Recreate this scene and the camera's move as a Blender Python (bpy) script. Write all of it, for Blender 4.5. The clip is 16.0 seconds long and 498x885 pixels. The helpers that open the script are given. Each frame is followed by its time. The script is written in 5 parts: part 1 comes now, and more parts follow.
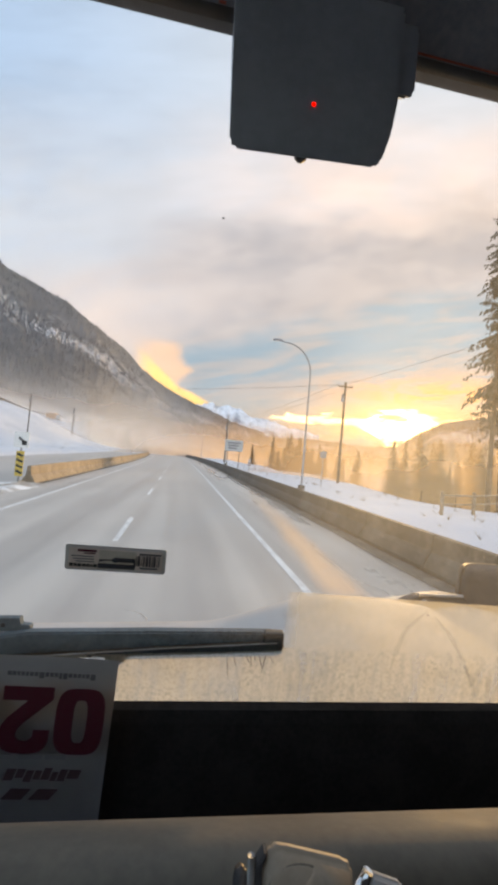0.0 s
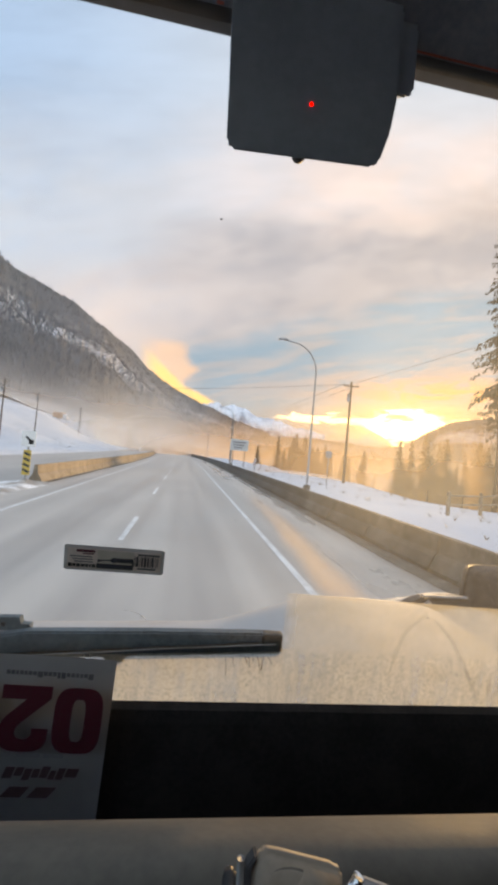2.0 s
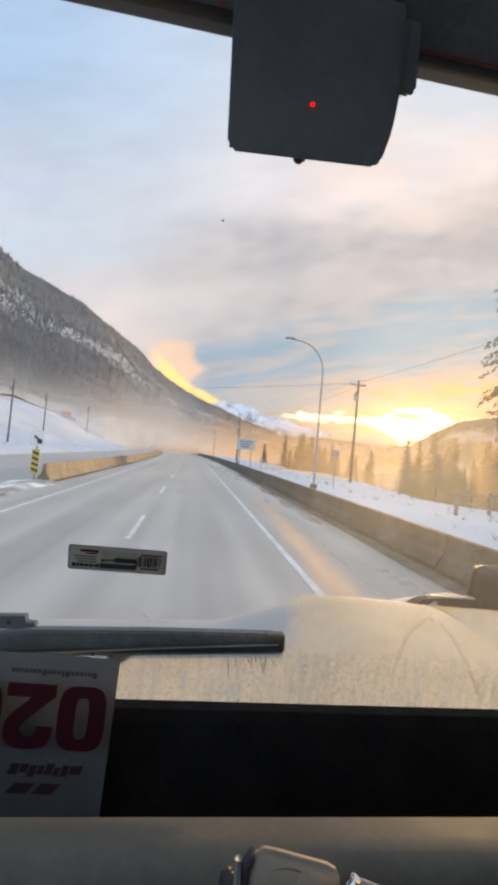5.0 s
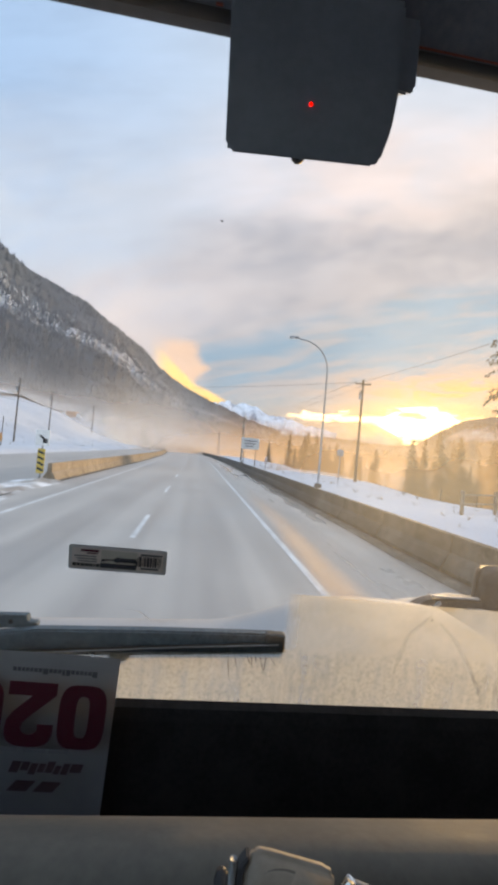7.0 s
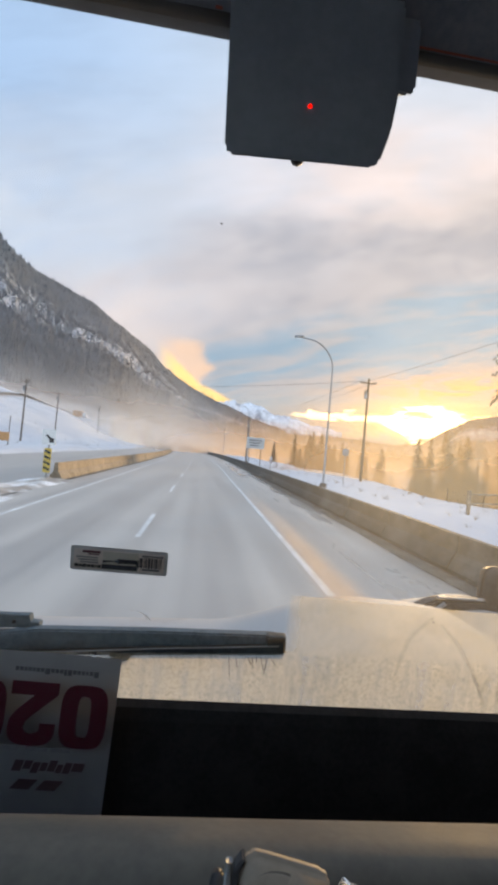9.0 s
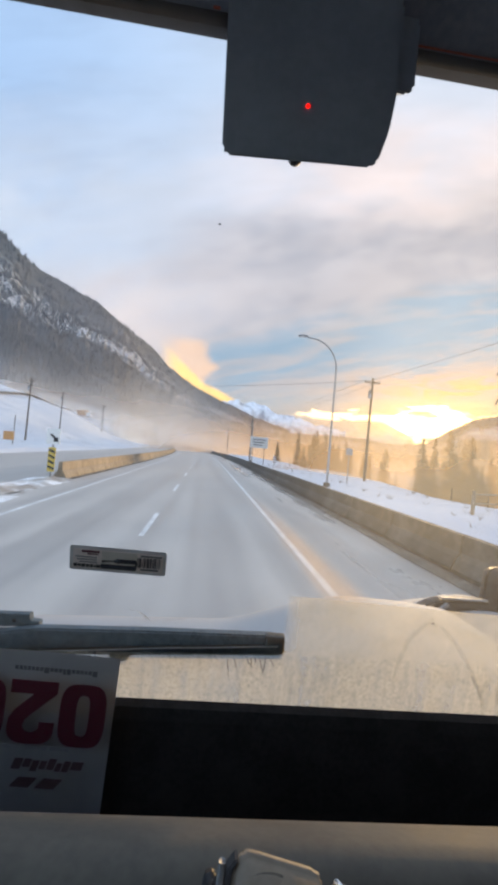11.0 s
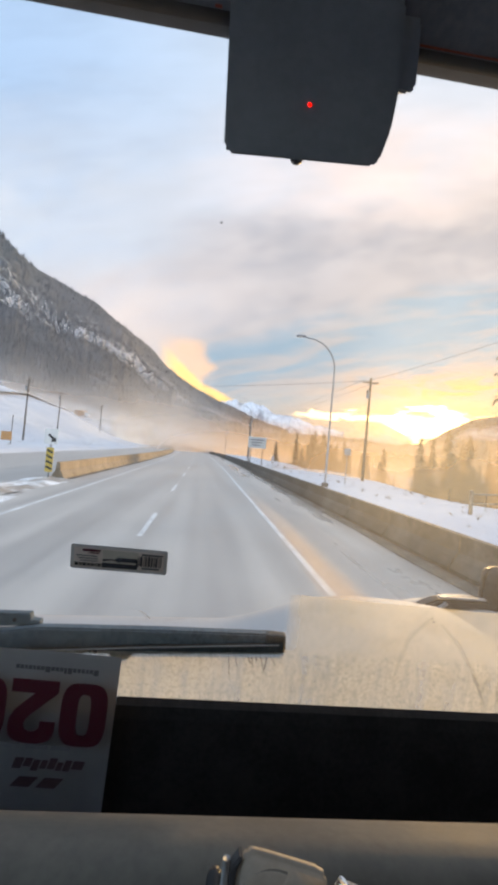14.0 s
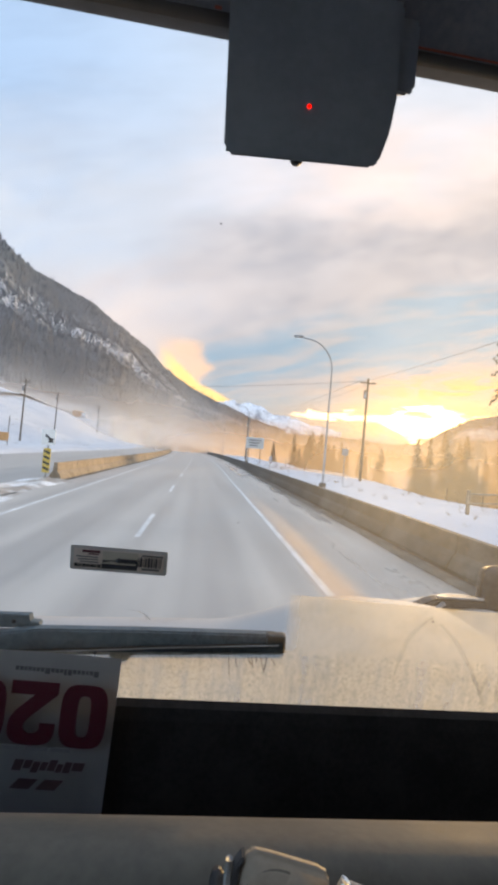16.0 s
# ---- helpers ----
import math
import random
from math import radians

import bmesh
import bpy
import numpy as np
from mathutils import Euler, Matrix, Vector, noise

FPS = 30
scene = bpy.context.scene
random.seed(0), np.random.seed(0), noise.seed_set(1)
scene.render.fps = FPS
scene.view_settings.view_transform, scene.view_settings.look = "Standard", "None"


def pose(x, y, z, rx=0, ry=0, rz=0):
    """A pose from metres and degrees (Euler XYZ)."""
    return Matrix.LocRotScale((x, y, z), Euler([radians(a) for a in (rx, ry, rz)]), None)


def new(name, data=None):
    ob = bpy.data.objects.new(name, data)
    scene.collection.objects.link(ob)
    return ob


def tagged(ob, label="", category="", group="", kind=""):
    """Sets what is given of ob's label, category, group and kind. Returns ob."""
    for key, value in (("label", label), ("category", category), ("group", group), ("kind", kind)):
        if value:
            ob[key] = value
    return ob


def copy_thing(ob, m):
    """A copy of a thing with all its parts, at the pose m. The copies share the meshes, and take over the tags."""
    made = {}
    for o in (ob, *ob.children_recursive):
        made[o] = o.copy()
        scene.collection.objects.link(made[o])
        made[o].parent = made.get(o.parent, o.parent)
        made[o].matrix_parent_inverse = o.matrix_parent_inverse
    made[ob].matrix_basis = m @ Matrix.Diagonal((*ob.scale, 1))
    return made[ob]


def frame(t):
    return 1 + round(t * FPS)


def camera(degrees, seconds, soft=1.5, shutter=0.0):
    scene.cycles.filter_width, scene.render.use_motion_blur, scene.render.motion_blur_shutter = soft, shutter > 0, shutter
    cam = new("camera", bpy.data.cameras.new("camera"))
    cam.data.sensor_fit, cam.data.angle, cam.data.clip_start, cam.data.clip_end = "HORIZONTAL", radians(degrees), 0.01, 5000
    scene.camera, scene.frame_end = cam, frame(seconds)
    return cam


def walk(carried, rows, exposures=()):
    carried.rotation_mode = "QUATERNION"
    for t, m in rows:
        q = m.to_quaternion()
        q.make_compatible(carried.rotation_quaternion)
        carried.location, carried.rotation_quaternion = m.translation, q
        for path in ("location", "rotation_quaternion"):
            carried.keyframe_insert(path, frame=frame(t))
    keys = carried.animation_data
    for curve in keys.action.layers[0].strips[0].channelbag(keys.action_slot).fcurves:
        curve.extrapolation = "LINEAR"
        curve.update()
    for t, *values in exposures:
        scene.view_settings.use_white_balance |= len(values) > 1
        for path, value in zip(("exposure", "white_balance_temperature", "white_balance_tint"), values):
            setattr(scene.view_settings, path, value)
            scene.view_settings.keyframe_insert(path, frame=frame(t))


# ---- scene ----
# The place: a truck cab facing a winter highway in a mountain valley. +y runs along the road, x to its right.

# ---- camera and walk ----
cam = camera(65.17, 16.0, soft=4.0)

# seconds; the eye; degrees: tilt, lean and bearing of the held camera, which swings with the windscreen as its middle
STANDS = [
    (0.0, (-0.0261, 0.0050, 2.1406), 1.947, 4.880, -9.870),
    (0.5, (-0.0238, 0.0048, 2.1432), 1.952, 4.921, -9.705),
    (1.0, (-0.0222, 0.0064, 2.1431), 1.946, 5.126, -9.452),
    (1.5, (-0.0166, 0.0034, 2.1440), 1.823, 4.883, -9.264),
    (2.0, (-0.0141, 0.0036, 2.1444), 1.805, 5.036, -9.072),
    (2.5, (-0.0144, 0.0028, 2.1448), 1.753, 4.933, -8.896),
    (3.0, (-0.0132, 0.0022, 2.1451), 1.720, 5.004, -8.754),
    (3.5, (-0.0109, 0.0022, 2.1463), 1.690, 4.921, -8.592),
    (4.0, (-0.0104, 0.0021, 2.1467), 1.667, 4.960, -8.429),
    (5.2, (-0.0061, 0.0010, 2.1482), 1.577, 5.061, -8.038),
    (6.5, (-0.0013, -0.0002, 2.1497), 1.480, 5.171, -7.614),
    (7.0, (0.0011, -0.0002, 2.1504), 1.437, 5.012, -7.464),
    (7.5, (0.0030, -0.0016, 2.1504), 1.360, 4.962, -7.275),
    (8.0, (0.0047, -0.0021, 2.1502), 1.293, 4.849, -7.084),
    (8.5, (0.0051, -0.0022, 2.1540), 1.324, 5.026, -6.914),
    (9.0, (0.0086, -0.0025, 2.1553), 1.277, 5.010, -6.722),
    (10.2, (0.0132, -0.0031, 2.1567), 1.200, 5.037, -6.430),
    (11.5, (0.0183, -0.0037, 2.1582), 1.117, 5.067, -6.112),
    (12.0, (0.0167, -0.0035, 2.1564), 1.104, 5.010, -6.132),
    (12.5, (0.0163, -0.0030, 2.1533), 1.087, 4.990, -6.208),
    (13.0, (0.0139, -0.0034, 2.1543), 1.129, 5.000, -6.304),
    (13.5, (0.0122, -0.0045, 2.1551), 1.163, 5.143, -6.417),
    (14.0, (0.0122, -0.0031, 2.1548), 1.186, 5.064, -6.456),
    (14.5, (0.0119, -0.0048, 2.1565), 1.200, 5.083, -6.532),
    (15.0, (0.0098, -0.0035, 2.1543), 1.219, 5.173, -6.589),
    (15.5, (0.0086, -0.0030, 2.1558), 1.272, 5.124, -6.685),
    (16.0, (0.0084, -0.0034, 2.1549), 1.267, 4.963, -6.800),
]
walk(cam, [(t, pose(*eye, 90 + tilt, 0, bearing) @ pose(0, 0, 0, 0, 0, lean)) for t, eye, tilt, lean, bearing in STANDS], [(0.0, 0.86, 8050, 12), (1.5, 0.81, 7950, 12), (4.0, 0.81, 7750, 12), (7.0, 0.80, 7350, 11), (9.0, 0.80, 7280, 11), (11.5, 0.84, 6920, 11), (12.5, 0.92, 7250, 11), (16.0, 0.94, 7480, 12)])

# ---- light ----
SUN_AZ, SUN_EL = radians(30.2), radians(5.6)
SUN = Vector((math.sin(SUN_AZ) * math.cos(SUN_EL), math.cos(SUN_AZ) * math.cos(SUN_EL), math.sin(SUN_EL)))
lamp = bpy.data.lights.new("sun", "SUN")
lamp.energy, lamp.angle, lamp.color = 2.5, radians(4.0), (1.0, 0.70, 0.37)
sun = new("sun", lamp)
sun.matrix_world = Matrix.Translation((60, 120, 60)) @ (-SUN).to_track_quat("-Z", "Y").to_matrix().to_4x4()


class Nodes:
    """Short hand for building a node tree."""

    def __init__(self, tree):
        self.tree = tree
        tree.nodes.clear()

    def add(self, kind, **values):
        n = self.tree.nodes.new(kind)
        for k, v in values.items():
            if k in n.inputs:
                self.put(n.inputs[k], v)
        return n

    def put(self, socket, v):
        if isinstance(v, bpy.types.NodeSocket):
            self.tree.links.new(v, socket)
        else:
            if isinstance(v, tuple) and len(v) == 3 and socket.type == "RGBA":
                v = (*v, 1.0)
            socket.default_value = v

    def math(self, op, a, b=0.0, clamp=False):
        n = self.tree.nodes.new("ShaderNodeMath")
        n.operation, n.use_clamp = op, clamp
        self.put(n.inputs[0], a)
        self.put(n.inputs[1], b)
        return n.outputs[0]

    def vmath(self, op, a, b=(0, 0, 0), out=0):
        n = self.tree.nodes.new("ShaderNodeVectorMath")
        n.operation = op
        self.put(n.inputs[0], a)
        if op == "SCALE":
            self.put(n.inputs["Scale"], b)
        else:
            self.put(n.inputs[1], b)
        return n.outputs[out]

    def dot(self, a, b):
        return self.vmath("DOT_PRODUCT", a, b, "Value")

    def step(self, v, lo, hi, a=0.0, b=1.0):
        n = self.tree.nodes.new("ShaderNodeMapRange")
        n.interpolation_type = "SMOOTHSTEP"
        for k, x in zip(("Value", "From Min", "From Max", "To Min", "To Max"), (v, lo, hi, a, b)):
            self.put(n.inputs[k], x)
        return n.outputs[0]

    def mix(self, f, a, b, mode="MIX"):
        n = self.tree.nodes.new("ShaderNodeMix")
        n.data_type, n.blend_type, n.clamp_factor = "RGBA", mode, False
        self.put(n.inputs[0], f)
        self.put(n.inputs[6], a)
        self.put(n.inputs[7], b)
        return n.outputs[2]

    def noise(self, vec, scale, detail=4.0, rough=0.55, distort=0.0):
        n = self.add("ShaderNodeTexNoise", Scale=scale, Detail=detail, Roughness=rough, Distortion=distort)
        self.put(n.inputs["Vector"], vec)
        return n.outputs[0]

    def coord(self, name="Object"):
        return self.tree.nodes.new("ShaderNodeTexCoord").outputs[name]

    def scaled(self, vec, sx, sy, sz, move=(0, 0, 0), turn=(0, 0, 0)):
        n = self.tree.nodes.new("ShaderNodeMapping")
        self.put(n.inputs["Vector"], vec)
        n.inputs["Scale"].default_value = (sx, sy, sz)
        n.inputs["Location"].default_value = move
        n.inputs["Rotation"].default_value = turn
        return n.outputs[0]


def heading(az, el):
    a, e = radians(az), radians(el)
    return (math.sin(a) * math.cos(e), math.cos(a) * math.cos(e), math.sin(e))


def build_world():
    world = bpy.data.worlds.new("winter_sky")
    scene.world = world
    world.use_nodes = True
    n = Nodes(world.node_tree)
    sky = n.tree.nodes.new("ShaderNodeTexSky")
    sky.sky_type, sky.sun_disc = "NISHITA", False
    sky.sun_elevation, sky.sun_rotation, sky.altitude = SUN_EL, SUN_AZ, 700
    d = n.vmath("NORMALIZE", n.coord("Generated"))
    sep = n.add("ShaderNodeSeparateXYZ", Vector=d)
    z = n.math("MAXIMUM", sep.outputs[2], 0.0)
    c = n.math("MAXIMUM", n.dot(d, tuple(SUN)), 0.0)
    clear = n.mix(1.0, n.mix(0.05, (0, 0, 0), sky.outputs[0]), n.mix(n.step(z, 0.06, 0.6), (0.42, 0.58, 0.74), (0.50, 0.70, 1.02)), "ADD")
    clear = n.mix(0.86, (0, 0, 0), clear)
    # cloud sheet seen from below, thicker towards the sun's side
    flat = n.vmath("MULTIPLY", d, (1, 1, 0))
    plane = n.vmath("SCALE", flat, n.math("DIVIDE", 1.0, n.math("ADD", z, 0.22)))
    plane = n.scaled(plane, 1.0, 1.0, 1.0, move=(3.1, 1.7, 0.4), turn=(0, 0, radians(20)))
    body = n.noise(n.scaled(plane, 0.75, 1.1, 1.0), 1.0, 4.0, 0.45, 0.35)
    fine = n.noise(n.scaled(plane, 1.0, 1.5, 1.0, move=(5, 2, 0)), 2.3, 6.0, 0.58, 0.10)
    side = n.dot(d, heading(75, 0))
    veil = n.math("ADD", n.math("MULTIPLY", body, 0.7), n.math("MULTIPLY", fine, 0.3))
    veil = n.math("ADD", veil, n.step(side, -0.6, 0.5, -0.20, 0.09))
    veil = n.step(veil, 0.36, 0.66)
    shade = n.step(n.math("ADD", n.math("MULTIPLY", fine, 0.75), n.math("MULTIPLY", body, 0.25)), 0.36, 0.66)
    colour = n.mix(shade, (0.46, 0.48, 0.57), (0.80, 0.75, 0.79))
    warm = n.step(c, 0.72, 0.985)
    colour = n.mix(n.math("MULTIPLY", warm, 0.25), colour, (1.0, 0.80, 0.62))
    base = n.mix(n.math("MULTIPLY", veil, 0.85), clear, colour)
    # the sky ahead: a grey sheet with a rosy upper edge, open blue above and below it
    ahead = n.step(sep.outputs[1], 0.2, 0.45)
    y = n.math("MAXIMUM", sep.outputs[1], 0.1)
    a, e = n.math("DIVIDE", sep.outputs[0], y), n.math("DIVIDE", sep.outputs[2], y)
    s = n.math("SUBTRACT", e, n.math("MULTIPLY", a, 0.25))
    q = n.add("ShaderNodeCombineXYZ", X=a, Y=n.math("MULTIPLY", s, 2.1), Z=0.3).outputs[0]
    roll = n.noise(q, 2.3, 5.0, 0.5, 0.5)
    curl = n.noise(n.scaled(q, 1.0, 1.0, 1.0, move=(4, 1, 0)), 5.0, 5.0, 0.48, 0.3)
    level = n.math("ADD", s, n.math("ADD", n.math("MULTIPLY", n.math("SUBTRACT", roll, 0.5), 0.30), n.math("MULTIPLY", n.math("SUBTRACT", curl, 0.5), 0.07)))
    high = n.mix(n.step(a, -0.6, 0.4), (0.245, 0.37, 0.58), (0.385, 0.46, 0.58))
    pale = n.mix(n.step(a, -0.25, 0.45), (0.365, 0.43, 0.55), (0.55, 0.505, 0.535))
    sheet_white = n.math("MULTIPLY", n.step(level, 1.02, 0.66), n.step(curl, 0.25, 0.62, 0.62, 1.0))
    low_left = n.math("MULTIPLY", n.step(level, 0.58, 0.36), n.step(a, 0.30, -0.10))
    pale = n.mix(n.math("MULTIPLY", low_left, 0.75), pale, (0.56, 0.505, 0.525))
    front_sky = n.mix(sheet_white, high, pale)
    grey = n.mix(n.step(n.math("ADD", n.math("MULTIPLY", curl, 0.6), n.math("MULTIPLY", roll, 0.4)), 0.36, 0.62), (0.265, 0.285, 0.345), (0.355, 0.362, 0.415))
    belt = n.math("MULTIPLY", n.math("MULTIPLY", n.step(level, 0.62, 0.46), n.step(level, 0.23, 0.32)), n.step(a, -0.40, 0.25, 0.14, 0.95))
    front_sky = n.mix(belt, front_sky, grey)
    knot_a, knot_s = n.math("DIVIDE", n.math("SUBTRACT", a, 0.80), 0.20), n.math("DIVIDE", n.math("SUBTRACT", level, 0.56), 0.10)
    knot = n.math("EXPONENT", n.math("MULTIPLY", n.math("ADD", n.math("MULTIPLY", knot_a, knot_a), n.math("MULTIPLY", knot_s, knot_s)), -1.0))
    front_sky = n.mix(n.math("MULTIPLY", knot, 0.7), front_sky, (0.37, 0.35, 0.37))
    # blue gap with thin streaks under the sheet
    streak = n.noise(n.scaled(q, 1.1, 3.4, 1.0, move=(0.3, 0.1, 0.35)), 3.0, 5.0, 0.55, 0.5)
    gap = n.math("MULTIPLY", n.step(level, 0.365, 0.275), n.step(n.math("ADD", a, n.math("MULTIPLY", curl, 0.10)), -0.12, 0.08))
    front_sky = n.mix(gap, front_sky, n.mix(n.step(streak, 0.42, 0.66), (0.20, 0.295, 0.405), (0.30, 0.32, 0.37)))
    # ragged light and shade in the cloud
    wisp = n.noise(n.scaled(q, 1.0, 1.25, 1.0, move=(1.7, 5.2, 0), turn=(0, 0, 0.35)), 3.2, 5.0, 0.5, 0.15)
    tuft = n.noise(n.scaled(q, 1.2, 2.2, 1.0, move=(7.1, 2.4, 0), turn=(0, 0, 0.2)), 9.0, 4.0, 0.5, 0.15)
    ragged_light = n.math("MULTIPLY", n.step(wisp, 0.30, 0.70, 0.955, 1.045), n.step(tuft, 0.3, 0.7, 0.985, 1.015))
    front_sky = n.vmath("SCALE", front_sky, ragged_light)
    base = n.mix(ahead, base, front_sky)
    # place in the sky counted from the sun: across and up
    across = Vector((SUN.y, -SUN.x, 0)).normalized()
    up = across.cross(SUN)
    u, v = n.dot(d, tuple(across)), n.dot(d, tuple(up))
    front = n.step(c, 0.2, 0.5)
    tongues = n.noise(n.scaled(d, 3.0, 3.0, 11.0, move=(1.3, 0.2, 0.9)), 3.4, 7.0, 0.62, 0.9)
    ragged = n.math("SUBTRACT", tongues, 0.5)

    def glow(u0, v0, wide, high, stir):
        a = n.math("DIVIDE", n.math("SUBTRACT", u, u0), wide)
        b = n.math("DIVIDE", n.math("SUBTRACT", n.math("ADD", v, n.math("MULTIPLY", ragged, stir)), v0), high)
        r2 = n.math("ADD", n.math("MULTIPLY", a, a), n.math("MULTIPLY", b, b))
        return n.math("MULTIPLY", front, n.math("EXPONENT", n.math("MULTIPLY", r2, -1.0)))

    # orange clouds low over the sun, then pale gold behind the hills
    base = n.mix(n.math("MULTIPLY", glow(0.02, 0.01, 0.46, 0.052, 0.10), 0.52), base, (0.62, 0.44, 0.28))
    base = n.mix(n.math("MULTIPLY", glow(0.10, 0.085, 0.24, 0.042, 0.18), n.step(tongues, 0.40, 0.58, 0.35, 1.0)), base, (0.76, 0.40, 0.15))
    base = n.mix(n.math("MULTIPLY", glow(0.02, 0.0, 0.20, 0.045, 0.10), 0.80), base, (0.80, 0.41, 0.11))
    # sunlit cloud clinging to the mountain's shoulder, with a rosy puff over it
    puff = n.math("SUBTRACT", n.noise(q, 13.0, 5.0, 0.6, 0.4), 0.5)
    slope = n.math("ADD", a, 0.035)
    crest = n.math("SUBTRACT", 0.1504, n.math("MINIMUM", n.math("MULTIPLY", slope, 0.78), n.math("MULTIPLY", slope, 0.376)))
    over = n.math("ADD", n.math("SUBTRACT", e, crest), n.math("MULTIPLY", puff, 0.022))
    edge = n.math("ADD", a, n.math("MULTIPLY", puff, 0.05))
    rosy = n.math("MULTIPLY", n.math("MULTIPLY", n.step(n.math("ADD", e, n.math("MULTIPLY", puff, 0.03)), 0.285, 0.245), n.step(edge, -0.15, -0.085)), n.step(n.math("ADD", edge, n.math("MULTIPLY", n.math("ABSOLUTE", n.math("SUBTRACT", e, 0.205)), 0.55)), 0.020, -0.012))
    base = n.mix(n.math("MULTIPLY", n.math("MULTIPLY", rosy, ahead), 0.62), base, (0.72, 0.47, 0.31))
    thick = n.step(a, -0.16, 0.06, 0.029, 0.014)
    gilt = n.math("MULTIPLY", n.math("MULTIPLY", n.step(n.math("DIVIDE", over, thick), 1.45, 0.35), n.step(a, -0.145, -0.070)), n.step(a, 0.075, 0.045))
    base = n.mix(n.math("MULTIPLY", n.math("MULTIPLY", gilt, ahead), 0.85), base, (0.98, 0.63, 0.20))
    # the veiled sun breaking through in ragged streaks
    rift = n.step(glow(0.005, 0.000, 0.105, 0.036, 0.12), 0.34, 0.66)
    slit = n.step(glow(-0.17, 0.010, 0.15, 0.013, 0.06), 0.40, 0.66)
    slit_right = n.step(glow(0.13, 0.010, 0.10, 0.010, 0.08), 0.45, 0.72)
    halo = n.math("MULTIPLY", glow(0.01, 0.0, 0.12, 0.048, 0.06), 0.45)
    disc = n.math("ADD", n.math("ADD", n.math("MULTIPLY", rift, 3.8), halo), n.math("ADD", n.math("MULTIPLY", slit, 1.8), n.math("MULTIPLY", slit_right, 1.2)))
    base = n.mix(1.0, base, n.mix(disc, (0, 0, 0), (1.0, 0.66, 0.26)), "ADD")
    bg = n.add("ShaderNodeBackground", Color=base, Strength=1.0)
    out = n.tree.nodes.new("ShaderNodeOutputWorld")
    n.tree.links.new(bg.outputs[0], out.inputs[0])


build_world()


# ---- materials ----
def material(name, build):
    m = bpy.data.materials.new(name)
    m.use_nodes = True
    n = Nodes(m.node_tree)
    shader = build(n)
    out = n.tree.nodes.new("ShaderNodeOutputMaterial")
    n.tree.links.new(shader, out.inputs[0])
    return m


def bumped(n, height, strength, distance):
    b = n.add("ShaderNodeBump", Height=height, Strength=strength, Distance=distance)
    return b.outputs[0]


def principled(n, colour, rough, metal=0.0, normal=None, spec=0.5, coat=0.0):
    p = n.add("ShaderNodeBsdfPrincipled", **{"Base Color": colour, "Roughness": rough, "Metallic": metal, "Specular IOR Level": spec, "Coat Weight": coat})
    if normal is not None:
        n.put(p.inputs["Normal"], normal)
    return p.outputs[0]


def mottled(name, dark, light, scale, rough=(0.5, 0.8), bump=0.2, depth=0.01, metal=0.0, fine=8.0, spec=0.5, vary=0.0):
    """Two scales of variation between two colours, with fine relief."""

    def build(n):
        p = n.coord()
        a = n.noise(p, scale, 4.0, 0.6)
        b = n.noise(p, scale * fine, 3.0, 0.6)
        f = n.step(n.math("ADD", n.math("MULTIPLY", a, 0.65), n.math("MULTIPLY", b, 0.35)), 0.32, 0.68)
        col = n.mix(f, dark, light)
        if vary:
            r = n.tree.nodes.new("ShaderNodeObjectInfo").outputs["Random"]
            col = n.mix(n.step(r, 0, 1, 0, vary), col, (0, 0, 0))
        return principled(n, col, n.step(a, 0.3, 0.7, *rough), metal, bumped(n, b, bump, depth), spec)

    return material(name, build)


def build_asphalt(n):
    p = n.coord()
    along = n.noise(n.scaled(p, 1.3, 0.03, 1.0), 1.0, 3.0, 0.5)
    blotch = n.noise(p, 0.22, 5.0, 0.6)
    grit = n.noise(p, 60.0, 2.0, 0.6)
    x = n.add("ShaderNodeSeparateXYZ", Vector=p).outputs[0]
    track = n.math("COSINE", n.math("MULTIPLY", n.math("SUBTRACT", x, -0.05), 2 * math.pi / 1.83))
    along = n.math("ADD", along, n.math("MULTIPLY", track, 0.045))
    wet = n.step(n.math("ADD", n.math("MULTIPLY", along, 0.6), n.math("MULTIPLY", blotch, 0.4)), 0.38, 0.62)
    col = n.mix(wet, (0.325, 0.300, 0.275), (0.465, 0.430, 0.390))
    col = n.mix(n.math("MULTIPLY", n.step(grit, 0.45, 0.75), 0.35), col, (0.42, 0.41, 0.39))
    damp = n.math("MULTIPLY", n.step(n.add("ShaderNodeSeparateXYZ", Vector=p).outputs[0], 2.2, 4.0), n.step(n.noise(n.scaled(p, 0.5, 0.06, 1.0), 1.0, 4.0, 0.6), 0.35, 0.55))
    rough = n.math("SUBTRACT", n.step(wet, 0, 1, 0.42, 0.60), n.math("MULTIPLY", damp, 0.28))
    return principled(n, col, rough, 0.0, bumped(n, grit, 0.25, 0.006), 0.5)


def build_snow(n):
    p = n.coord()
    drift = n.noise(p, 0.12, 5.0, 0.6)
    grain = n.noise(p, 3.0, 5.0, 0.65)
    weed = n.step(n.math("ADD", n.math("MULTIPLY", drift, 0.5), n.math("MULTIPLY", n.noise(p, 0.9, 4.0, 0.7), 0.5)), 0.58, 0.66)
    col = n.mix(n.step(drift, 0.3, 0.7), (0.49, 0.52, 0.57), (0.61, 0.62, 0.64))
    col = n.mix(n.math("MULTIPLY", weed, 0.55), col, (0.20, 0.17, 0.13))
    return principled(n, col, 0.7, 0.0, bumped(n, n.math("ADD", drift, n.math("MULTIPLY", grain, 0.3)), 0.5, 0.35), 0.0)


